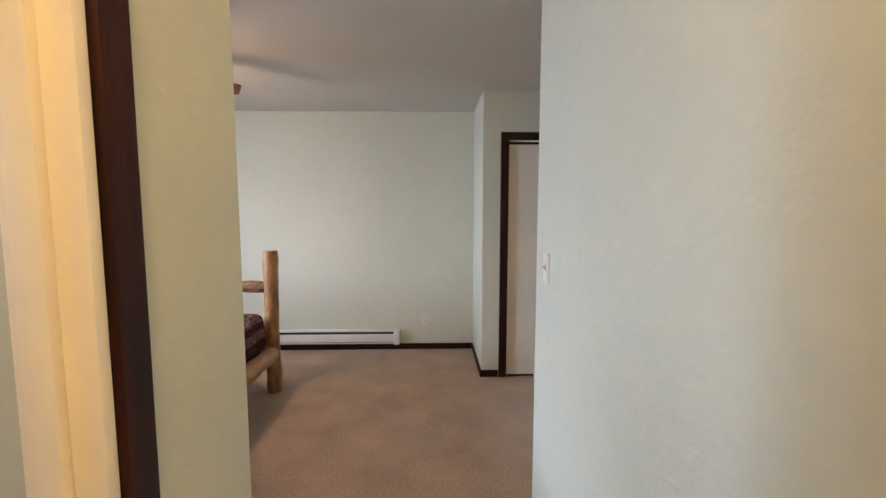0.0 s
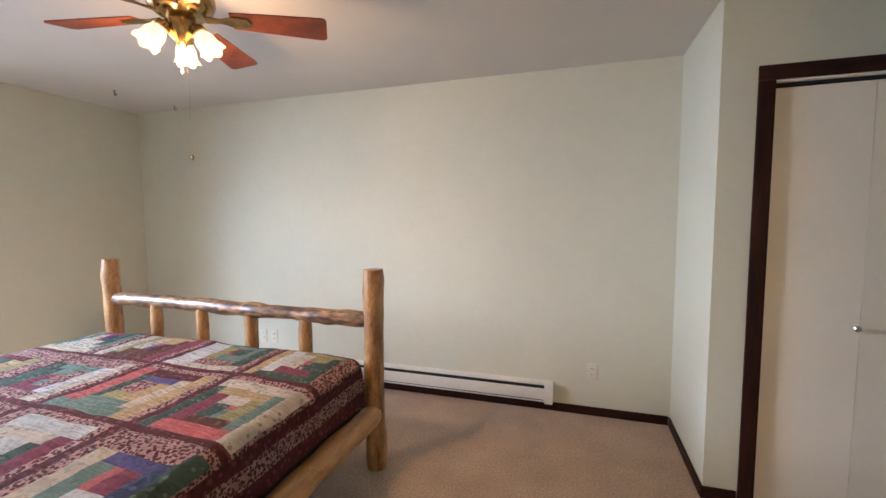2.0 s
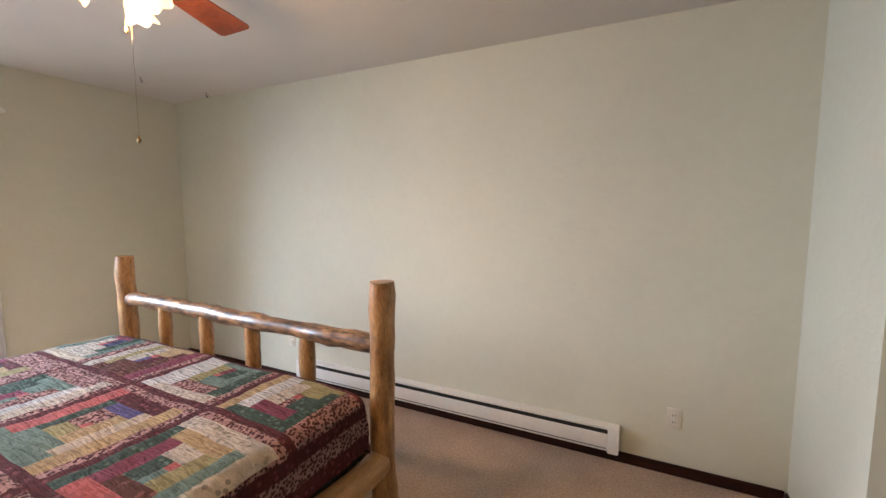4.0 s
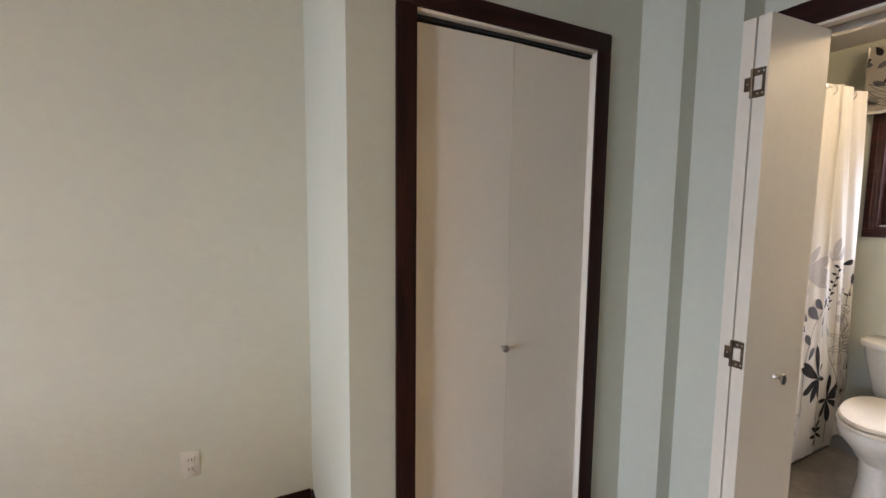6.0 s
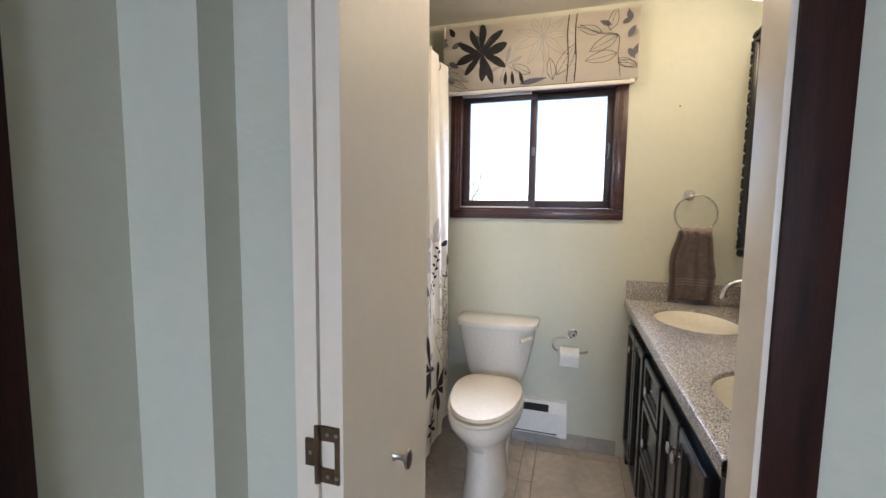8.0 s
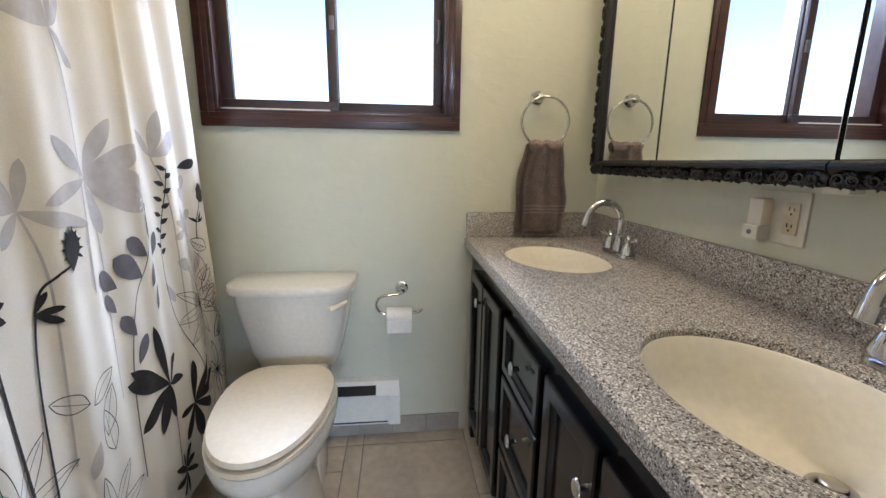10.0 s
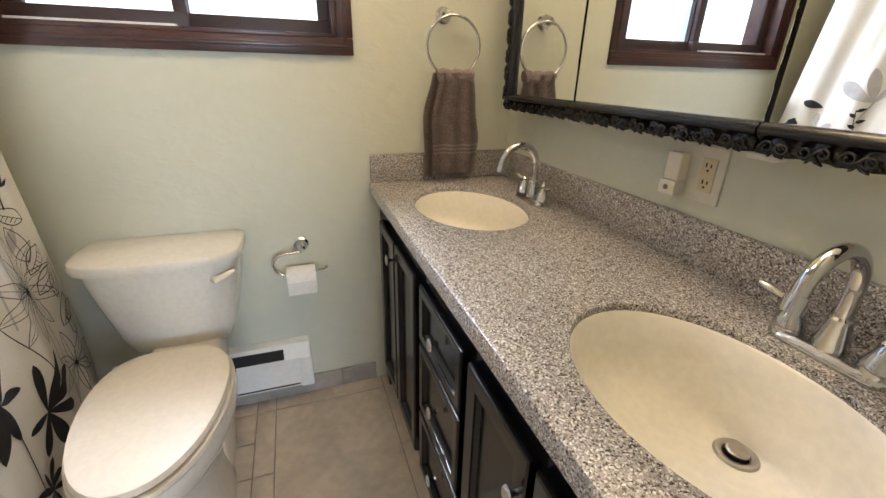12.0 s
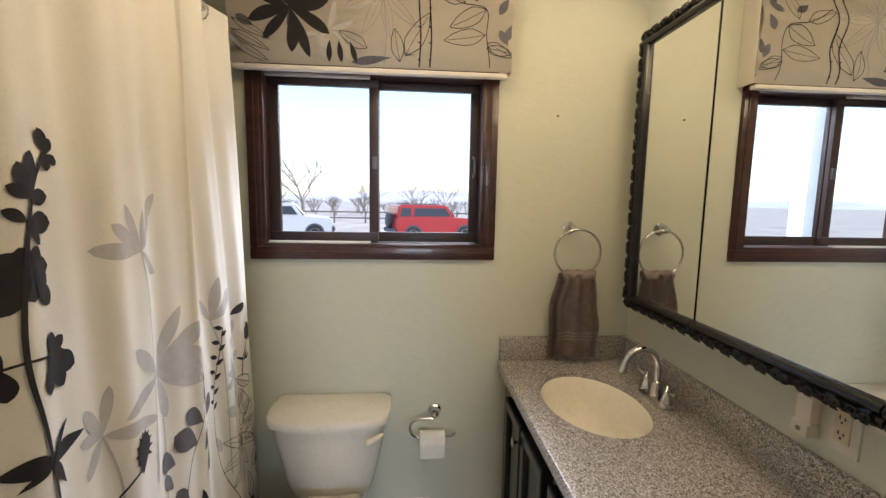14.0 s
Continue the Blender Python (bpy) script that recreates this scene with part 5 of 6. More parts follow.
part("tank_shelf", bm, PORCELAIN, toilet)
part("foot", boxed(3.38, TY - 0.10, BZ, 3.62, TY + 0.10, b0 + 0.30, bevel=0.04, seg=3), PORCELAIN, toilet)
sz = b0 + 0.439
part("seat_ring", loft(bmesh.new(), [egg(3.325, TY, 0.340, 0.185, 0.180, sz, square=0.05), egg(3.325, TY, 0.348, 0.185, 0.184, sz + 0.008, square=0.05), egg(3.325, TY, 0.345, 0.185, 0.182, sz + 0.018, square=0.05)]), SEAT, toilet)
lid = loft(bmesh.new(), [egg(3.325, TY, 0.334, 0.185, 0.173, sz + 0.024, square=0.05), egg(3.325, TY, 0.340, 0.187, 0.177, sz + 0.030, square=0.05), egg(3.325, TY, 0.334, 0.183, 0.173, sz + 0.043, square=0.05),
                         egg(3.325, TY, 0.30, 0.165, 0.150, sz + 0.049, square=0.05), egg(3.325, TY, 0.12, 0.10, 0.06, sz + 0.051)])
part("lid", lid, SEAT, toilet, "closed smooth toilet lid")
for dy in (-0.075, 0.075):
    part("seat_hinge", boxed(3.505, TY + dy - 0.022, sz, 3.535, TY + dy + 0.022, sz + 0.026, bevel=0.008, seg=3), SEAT, toilet)


def tank_ring(z, hy, front, bow=0.085):
    """Tank outline: a bowed front that runs round into short sides, flat at the wall."""
    n, back, pts = 20, 3.786, []
    for k in range(n + 1):
        t = -1 + 2 * k / n
        pts.append((front + bow * abs(t) ** 2.4 + 0.045 * max(0.0, abs(t) - 0.86) / 0.14 * abs(t) ** 6, TY + 0.017 + hy * math.sin(t * 1.45) / math.sin(1.45), z))
    pts += [(back - 0.014, TY + 0.017 + hy, z), (back, TY + hy + 0.003, z), (back, TY - hy + 0.031, z), (back - 0.014, TY + 0.017 - hy, z)]
    return pts


bm = bmesh.new()
loft(bm, [tank_ring(0.338, 0.140, 3.640, 0.05), tank_ring(0.346, 0.156, 3.622, 0.06), tank_ring(0.40, 0.176, 3.602, 0.07), tank_ring(0.50, 0.198, 3.583), tank_ring(0.60, 0.217, 3.570), tank_ring(0.662, 0.224, 3.564)])
part("tank", bm, PORCELAIN, toilet)
tl = loft(bmesh.new(), [tank_ring(0.6625, 0.228, 3.556), tank_ring(0.667, 0.237, 3.545), tank_ring(0.688, 0.240, 3.541), tank_ring(0.698, 0.237, 3.545), tank_ring(0.704, 0.226, 3.562)])
part("tank_lid", tl, PORCELAIN, toilet)
part("flush_lever", tube(bmesh.new(), [(3.606, 2.556, 0.610), (3.580, 2.556, 0.610), (3.570, 2.549, 0.612), (3.574, 2.530, 0.618), (3.584, 2.508, 0.626), (3.592, 2.494, 0.631)], [0.012, 0.012, 0.013, 0.012, 0.010, 0.006], 10), SEAT, toilet, "white flush lever")
part("lever_boss", lathe(bmesh.new(), [(0.017, 0), (0.017, 0.004), (0.012, 0.008)], Matrix.Translation((3.602, 2.556, 0.610)) @ Vector((-1, -0.15, 0)).to_track_quat("Z", "Y").to_matrix().to_4x4(), 16), SEAT, toilet)
part("supply_line", tube(bmesh.new(), [(3.66, 2.80, 0.36), (3.67, 2.86, 0.25), (3.72, 2.90, 0.14), (3.798, 2.90, 0.12)], 0.006, 8), NICKEL, toilet)

# ---- bathroom: paper holder, towel ring ----
holder = thing("paper_holder", (3.78, 2.283, 0.62), "chrome toilet paper holder on the wall with a hooked arm", "paper holder")
to_wall = Matrix.Translation((3.80, 2.283, 0.620)) @ Vector((-1, 0, 0)).to_track_quat("Z", "Y").to_matrix().to_4x4()
part("rosette", lathe(bmesh.new(), [(0.027, 0), (0.027, 0.006), (0.020, 0.012), (0.014, 0.022), (0.013, 0.036), (0.017, 0.044), (0.012, 0.052), (0.001, 0.054)], to_wall, 22), CHROME, holder)
px = 3.757
part("arm", tube(bmesh.new(), [(px, 2.283, 0.602), (px, 2.34, 0.598)] + arc((px, 2.350, 0.556), 0.042, 85, -85, 12, (0, 1, 0), (0, 0, 1)) + [(px, 2.30, 0.515), (px, 2.21, 0.520), (px, 2.196, 0.533)], 0.0055, 10), CHROME, holder)
roll = thing("toilet_roll", (px, 2.295, 0.515), "small white roll of toilet paper on the holder", "toilet paper")
ax = Matrix.Translation((px, 2.242, 0.499)) @ Vector((0, 1, 0)).to_track_quat("Z", "Y").to_matrix().to_4x4()
bm = lathe(bmesh.new(), [(0.020, 0.0), (0.043, 0.0), (0.044, 0.002), (0.044, 0.104), (0.043, 0.106), (0.020, 0.106), (0.020, 0.0)], ax, 32, cap=False)
part("paper", bm, PAPER, roll)
part("loose_sheet", boxed(px - 0.0455, 2.243, 0.445, px - 0.0440, 2.347, 0.500), PAPER, roll)

ring_th = thing("towel_ring", (3.78, 1.722, 1.42), "chrome towel ring on a round wall mount", "towel ring")
to_wall = Matrix.Translation((3.80, 1.722, 1.422)) @ Vector((-1, 0, 0)).to_track_quat("Z", "Y").to_matrix().to_4x4()
part("rosette", lathe(bmesh.new(), [(0.028, 0), (0.028, 0.006), (0.021, 0.012), (0.014, 0.024), (0.013, 0.040), (0.017, 0.048), (0.012, 0.056), (0.001, 0.058)], to_wall, 22), CHROME, ring_th)
RC = (3.742, 1.700, 1.322)
part("ring", tube(bmesh.new(), arc(RC, 0.098, 0, 360, 49, (0, 1, 0), (0, 0, 1)), 0.0052, 10, False), CHROME, ring_th)

towel = thing("hand_towel", (3.742, 1.70, 1.05), "grey-brown terry hand towel hanging from the towel ring", "towel")


def towel_side(x, z0, fat, top=1.236, dy=0.0, thick=0.006):
    bm, rows = bmesh.new(), []
    for i in range(25):
        t = i / 24
        col = []
        for j in range(22):
            z = top + (z0 - top) * j / 21
            s = (1.236 - z) / (1.236 - 0.88)
            half = 0.060 + 0.035 * min(1, s * 1.6) + 0.006 * math.sin(s * 5)
            y = 1.690 + dy + (t - 0.5) * 2 * half + 0.004 * math.sin(z * 30)
            xx = x + fat * (0.010 * math.sin(t * 17 + 1.2) * (1 - 0.5 * s) + 0.006 * math.sin(t * 7 + s * 3))
            col.append((xx, y, z))
        rows.append(col)
    loft(bm, rows, cap=False, close=False)
    bmesh.ops.solidify(bm, geom=list(bm.faces), thickness=thick)
    return bm


front = part("front_fold", towel_side(3.722, 0.880, 1.0), TOWEL, towel, angle=70)
part("back_fold", towel_side(3.762, 0.862, 0.8, dy=0.022), TOWEL, towel, angle=70)
part("top_fold", tube(bmesh.new(), [(3.742, 1.690 + 0.064 * (k / 8 - 0.5) * 2, 1.226 + 0.004 * math.sin(k * 2.1)) for k in range(9)], 0.024, 12), TOWEL, towel)
for z in (0.958, 0.972, 0.986):
    part("woven_band", towel_side(3.7205, z - 0.004, 1.0, top=z + 0.002, thick=0.009), TOWEL_BAND, front, "paler woven band", angle=70)

# ---- bathroom: small electric baseboard heater ----
bh = thing("baseboard_heater", (3.77, 2.55, 0.03), "short white electric baseboard heater beside the toilet", "heater")
part("housing", loft(bmesh.new(), [[(x, y, z) for x, z in ((3.799, 0.004), (3.735, 0.004), (3.730, 0.012), (3.730, 0.145), (3.760, 0.200), (3.799, 0.204))] for y in (2.298, 2.99)]), WHITE_METAL, bh, smooth=False)
part("grille", loft(bmesh.new(), [[(x, y, z) for x, z in ((3.7320, 0.1485), (3.7280, 0.1500), (3.7470, 0.1850), (3.7520, 0.1850))] for y in (2.40, 2.98)]), BLACK_GAP, bh, "dark slot", smooth=False)
part("end_cap", boxed(3.727, 2.294, 0.002, 3.7995, 2.345, 0.146, bevel=0.004), WHITE_METAL, bh)
part("lower_slot", boxed(3.7285, 2.350, 0.016, 3.7305, 2.98, 0.022), BLACK_GAP, bh)

# ---- bathroom: vanity ----
VX0, VX1, VF, VTOP = 2.196, 3.790, 1.975, 0.806
vanity = thing("vanity_cabinet", ((VX0 + VX1) / 2, 1.70, BZ), "black painted double vanity cabinet with raised panels", "vanity")
part("face_frame", boxed(VX0, VF - 0.02, BZ + 0.10, VX1, VF, VTOP, bevel=0.001), BLACK_PAINT, vanity)
part("bottom_panel", boxed(VX0, 1.435, BZ + 0.10, VX1, VF - 0.0205, BZ + 0.12), BLACK_PAINT, vanity)
for sx in (VX0, VX1 - 0.018):
    part("side_panel", boxed(sx, 1.435, BZ + 0.1205, sx + 0.018, VF - 0.0205, VTOP), BLACK_PAINT, vanity)
part("toe_kick", boxed(VX0, 1.435, BZ + 0.001, VX1, VF - 0.05, BZ + 0.0995), BLACK_PAINT, vanity)
part("corner_foot", boxed(3.72, VF - 0.05, BZ + 0.001, VX1, VF, BZ + 0.0995, bevel=0.004), BLACK_PAINT, vanity)


def oval_knob(parent, x, z):
    """A small oval knob with a beaded rim on a neck."""
    m = Matrix.Translation((x, VF + 0.020, z)) @ Vector((0, 1, 0)).to_track_quat("Z", "Y").to_matrix().to_4x4() @ Matrix.Diagonal((0.75, 1.0, 1.0, 1.0))
    k = part("knob", lathe(bmesh.new(), [(0.008, 0), (0.006, 0.010), (0.007, 0.014), (0.017, 0.018), (0.0185, 0.021), (0.017, 0.024)], m, 20), CHROME, parent, "oval nickel knob with pale face")
    part("knob_face", lathe(bmesh.new(), [(0.0145, 0.0235), (0.0135, 0.0255), (0.001, 0.0265)], m, 20), NICKEL, k)


def panel_front(name, x0, x1, z0, z1, knob, label):
    """A cabinet door or drawer front: thick stiles and rails, a coved inner edge and a sunk panel."""
    f = 0.046 if z1 - z0 > 0.25 else 0.034
    rect = lambda i, y: [(x0 + i, y, z0 + i), (x1 - i, y, z0 + i), (x1 - i, y, z1 - i), (x0 + i, y, z1 - i)]
    bm = bmesh.new()
    loft(bm, [rect(0.0, VF + 0.001), rect(0.0, VF + 0.017), rect(0.0015, VF + 0.021), rect(0.005, VF + 0.0235), rect(f - 0.010, VF + 0.0235), rect(f - 0.007, VF + 0.0225), rect(f - 0.006, VF + 0.018), rect(f, VF + 0.012), rect(f + 0.002, VF + 0.009)], cap=False)
    d = part(name, bm, BLACK_PAINT, vanity, label, smooth=True, angle=28)
    part("panel", boxed(x0 + f, VF + 0.0015, z0 + f, x1 - f, VF + 0.0098, z1 - f), BLACK_PAINT, d)
    if knob:
        oval_knob(d, *knob)


DZ0, DZ1 = 0.07, 0.725
panel_front("cabinet_door", 3.455, 3.690, DZ0, DZ1, (3.475, 0.655), "black raised-panel door")
panel_front("cabinet_door", 3.205, 3.440, DZ0, DZ1, None, "black raised-panel door")
panel_front("cabinet_door", 2.580, 2.815, DZ0, DZ1, (2.600, 0.640), "black raised-panel door")
panel_front("cabinet_door", 2.330, 2.565, DZ0, DZ1, (2.545, 0.640), "black raised-panel door")
for z0, z1 in ((0.560, 0.725), (0.320, 0.545), (0.070, 0.305)):
    panel_front("drawer", 2.848, 3.150, z0, z1, (2.998, (z0 + z1) / 2), "black raised-panel drawer front")

# countertop with two oval cut-outs
CT, CB = 0.846, 0.8065
CX0, CX1, CY0, CY1 = 2.196, 3.793, 1.434, 2.012
SINKS = ((3.405, 1.755), (2.520, 1.755))
SA, SB = 0.232, 0.172


def oval(c, a, b, z, n=48):
    return [(c[0] + a * math.cos(2 * math.pi * k / n), c[1] + b * math.sin(2 * math.pi * k / n), z) for k in range(n)]


bm = bmesh.new()


def loop(pts):
    vs = [bm.verts.new(p) for p in pts]
    es = [bm.edges.new((vs[i], vs[(i + 1) % len(vs)])) for i in range(len(vs))]
    return vs, es


outer, oe = loop([(CX0, CY0, CT), (CX1, CY0, CT), (CX1, CY1 - 0.010, CT), (CX0, CY1 - 0.010, CT)])
holes, edges = [], list(oe)
for c in SINKS:
    hv, he = loop(oval(c, SA + 0.006, SB + 0.006, CT))
    holes.append(hv)
    edges += he
bmesh.ops.triangle_fill(bm, edges=edges, use_beauty=True)
for hv, c in zip(holes, SINKS):
    prev = hv
    for da, z in ((0.0018, CT - 0.0018), (0.0, CT - 0.006), (0.0, CB)):
        nxt = [bm.verts.new(p) for p in oval(c, SA + da, SB + da, z)]
        for i in range(len(nxt)):
            j = (i + 1) % len(nxt)
            bm.faces.new((prev[i], prev[j], nxt[j], nxt[i]))
        prev = nxt
prev = [outer[3], outer[2]]
for y, z in ((CY1 - 0.003, CT - 0.003), (CY1, CT - 0.010), (CY1, CB)):
    nxt = [bm.verts.new((CX0, y, z)), bm.verts.new((CX1, y, z))]
    bm.faces.new((prev[0], prev[1], nxt[1], nxt[0]))
    prev = nxt
back = [bm.verts.new((CX0, CY1 - 0.05, CB)), bm.verts.new((CX1, CY1 - 0.05, CB))]
bm.faces.new((prev[0], prev[1], back[1], back[0]))
counter = thing("countertop", ((CX0 + CX1) / 2, 1.72, CB), "grey speckled solid countertop with two oval cut-outs on the vanity", "countertop")
part("slab", bm, COUNTER, counter, angle=35)
part("backsplash", boxed(CX0, 1.4335, CT, CX1 - 0.020, 1.4535, 0.950, bevel=0.003), COUNTER, counter)
part("side_splash", boxed(CX1 - 0.0195, 1.4335, CT, CX1, CY1 - 0.006, 0.950, bevel=0.003), COUNTER, counter)
for c in SINKS:
    sk = thing("sink", (c[0], c[1], CB), "cream oval undermount sink bowl in the grey countertop", "sink", "vanity sinks")
    d = (c[0] + 0.006, c[1] - 0.115)
    lerp = lambda t: (c[0] + 0.006 * t, c[1] - 0.115 * t)
    rim = CT - 0.015
    rings = [oval(c, SA - 0.0005, SB - 0.0005, rim), oval(c, SA - 0.006, SB - 0.006, rim - 0.003), oval(c, SA - 0.012, SB - 0.011, rim - 0.06), oval(lerp(0.12), SA - 0.032, SB - 0.028, rim - 0.105),
             oval(lerp(0.35), SA - 0.080, SB - 0.070, rim - 0.136), oval(lerp(0.75), 0.085, 0.060, rim - 0.150), oval(d, 0.024, 0.024, CB - 0.136)]
    part("bowl", loft(bmesh.new(), rings, cap=False), BOWL, sk, angle=80)
    at = Matrix.Translation((d[0], d[1], CB - 0.136))
    dr = part("drain_ring", lathe(bmesh.new(), [(0.0195, -0.002), (0.0205, 0.004), (0.024, 0.006), (0.031, 0.0055), (0.034, 0.002)], at, 28, cap=False), NICKEL, sk, "nickel drain ring")
    part("drain_hole", lathe(bmesh.new(), [(0.0200, -0.008), (0.0200, -0.004)], at, 20), BLACK_GAP, dr)
    part("stopper", lathe(bmesh.new(), [(0.004, -0.004), (0.0165, 0.006), (0.0175, 0.010), (0.0150, 0.0125), (0.001, 0.0135)], at @ Matrix.Rotation(radians(4), 4, "X"), 24), NICKEL, dr, "raised domed stopper")


def faucet(x):
    """Centre-set tap with a high gooseneck spout and two lever handles."""
    y = 1.530
    th = thing("faucet", (x, y, CT), "chrome gooseneck bathroom faucet with two lever handles", "faucet", "vanity faucets")
    base = [rrect(x, y, 0.083, 0.027, 0.026, CT + 0.0005), rrect(x, y, 0.083, 0.027, 0.026, CT + 0.010), rrect(x, y, 0.076, 0.021, 0.020, CT + 0.018)]
    part("base_plate", loft(bmesh.new(), base), CHROME, th)
    part("spout_base", lathe(bmesh.new(), [(0.023, CT + 0.012), (0.022, CT + 0.030), (0.015, CT + 0.062), (0.0155, CT + 0.068), (0.011, CT + 0.072)], Matrix.Translation((x, y, 0)), 20), CHROME, th)
    pts = [(x, y, CT + 0.065), (x, y, CT + 0.118)] + arc((x, y + 0.062, CT + 0.122), 0.062, 180, 20, 14, (0, 1, 0), (0, 0, 1)) + [(x, y + 0.128, CT + 0.118)]
    sp = part("spout", tube(bmesh.new(), pts, 0.0115, 14), CHROME, th)
    part("aerator", tube(bmesh.new(), [(x, y + 0.1235, CT + 0.128), (x, y + 0.130, CT + 0.104)], 0.0145, 14), CHROME, sp)
    for s in (-1, 1):
        hx = x + s * 0.060
        h = part("handle", lathe(bmesh.new(), [(0.024, CT + 0.014), (0.0225, CT + 0.030), (0.012, CT + 0.052), (0.009, CT + 0.058), (0.012, CT + 0.063), (0.006, CT + 0.070), (0.008, CT + 0.074), (0.001, CT + 0.080)], Matrix.Translation((hx, y, 0)), 20), CHROME, th)
        part("lever", tube(bmesh.new(), [(hx, y, CT + 0.062), (hx + s * 0.022, y + 0.004, CT + 0.064), (hx + s * 0.045, y + 0.007, CT + 0.069), (hx + s * 0.058, y + 0.009, CT + 0.072)], [0.005, 0.006, 0.008, 0.005], 10), CHROME, h)


faucet(3.400)
faucet(2.520)

# ---- bathroom: mirrored cabinet ----
mirror = thing("mirror_cabinet", (3.0, 1.48, 1.13), "triple mirror wall cabinet with a black carved frame", "mirror cabinet")
MZ0, MZ1, MYF = 1.122, 2.165, 1.515
part("carcass", boxed(2.325, 1.431, MZ0 + 0.018, 3.640, MYF - 0.012, MZ1 - 0.018, bevel=0.002), WHITE_DOOR, mirror, "white cabinet box")
FW = 0.050
doors = ((3.258, 3.664), (2.724, 3.256), (2.306, 2.722))
for i, (x0, x1) in enumerate(doors):
    d = part("mirror_door", boxed(x0 + 0.001, MYF - 0.011, MZ0 + 0.004, x1 - 0.001, MYF - 0.002, MZ1 - 0.004), BLACK_FRAME, mirror)
    gx0, gx1 = x0 + (FW - 0.004 if i == 2 else 0.0035), x1 - (FW - 0.004 if i == 0 else 0.0035)
    part("mirror_glass", boxed(gx0, MYF - 0.0015, MZ0 + FW - 0.004, gx1, MYF + 0.0035, MZ1 - FW + 0.004, bevel=0.0012), MIRROR, d, "bevelled mirror panel", smooth=False)

    def rail(nm, a0, a1, fixed_a, horizontal, outer_sign, d=d):
        """A carved frame length: smooth inner cove, then a row of scrolls along the scalloped outer edge."""
        n = max(6, int(abs(a1 - a0) / 0.010))
        prof = ((0.0, 0.000), (0.0, 0.016), (0.010, 0.024), (0.018, 0.022), (0.022, 0.012), (0.030, 0.010), (0.036, 0.016), (FW, 0.006), (FW, -0.004))
        rows = []
        for k in range(n + 1):
            a = a0 + (a1 - a0) * k / n
            ring = []
            for o, h in prof:
                oo, hh = o, h
                if o >= 0.022:
                    hh += 0.0055 * (0.5 + 0.5 * math.sin(a * 260 + o * 190)) + 0.003 * math.sin(a * 97 - o * 240)
                if o >= FW:
                    oo += (0.0015 if horizontal else 0.0035) * math.sin(a * 170)
                q = fixed_a + outer_sign * oo
                ring.append((a, MYF - 0.001 + hh, q) if horizontal else (q, MYF - 0.001 + hh, a))
            rows.append(ring)
        part(nm, loft(bmesh.new(), rows), BLACK_FRAME, d, "black carved scrollwork rail", angle=55)

    def carving(a0, a1, fixed_a, horizontal, outer_sign, d=d):
        """Acanthus scrolls in relief: a pair of curls and a leaf in each repeat."""
        bm = bmesh.new()
        count = max(1, round((a1 - a0) / 0.058))
        step = (a1 - a0) / count
        put = lambda a, o, h: Vector((a, MYF + h, fixed_a + outer_sign * o)) if horizontal else Vector((fixed_a + outer_sign * o, MYF + h, a))
        for k in range(count):
            a = a0 + step * (k + 0.5)
            s = 1 if k % 2 else -1
            for side in (-1, 1):
                pts = []
                for q in range(15):
                    t = q / 14
                    r, b = 0.0115 * (1 - 0.78 * t), s * side * (math.pi * 2.6 * t)
                    pts.append(put(a + side * step * 0.22 + r * math.cos(b), 0.036 + 0.9 * r * math.sin(b), 0.0195 + 0.003 * t))
                tube(bm, pts, [0.0030 - 0.0012 * q / 14 for q in range(15)], 6)
            tube(bm, [put(a - step * 0.45, 0.046, 0.014), put(a - step * 0.15, 0.030, 0.020), put(a + step * 0.2, 0.046, 0.019), put(a + step * 0.48, 0.032, 0.014)], [0.0015, 0.0038, 0.0034, 0.0015], 6)
            for q in (-1, 1):
                tube(bm, [put(a, 0.040, 0.018), put(a + q * 0.006, 0.047, 0.019), put(a + q * 0.012, 0.0525, 0.012)], [0.0035, 0.0040, 0.0016], 6)
        part("carving", bm, BLACK_FRAME, d, "carved scrolls and leaves", angle=70)

    carving(x0 + 0.006, x1 - 0.006, MZ0 + FW, True, -1)
    carving(x0 + 0.006, x1 - 0.006, MZ1 - FW, True, 1)
    if i == 0:
        carving(MZ0 + 0.03, MZ1 - 0.03, x1 - FW, False, 1)
    if i == 2:
        carving(MZ0 + 0.03, MZ1 - 0.03, x0 + FW, False, -1)
    rail("bottom_rail", x0 + 0.001, x1 - 0.001, MZ0 + FW, True, -1)
    rail("top_rail", x0 + 0.001, x1 - 0.001, MZ1 - FW, True, 1)
    if i == 0:
        rail("side_rail", MZ0 + 0.002, MZ1 - 0.002, x1 - FW, False, 1)
    if i == 2:
        rail("side_rail", MZ0 + 0.002, MZ1 - 0.002, x0 + FW, False, -1)
for cx in (3.215, 2.690):
    part("catch", boxed(cx, MYF - 0.03, MZ0 - 0.012, cx + 0.05, MYF + 0.004, MZ0 - 0.001, bevel=0.003), WHITE_PLASTIC, mirror, "white plastic catch")

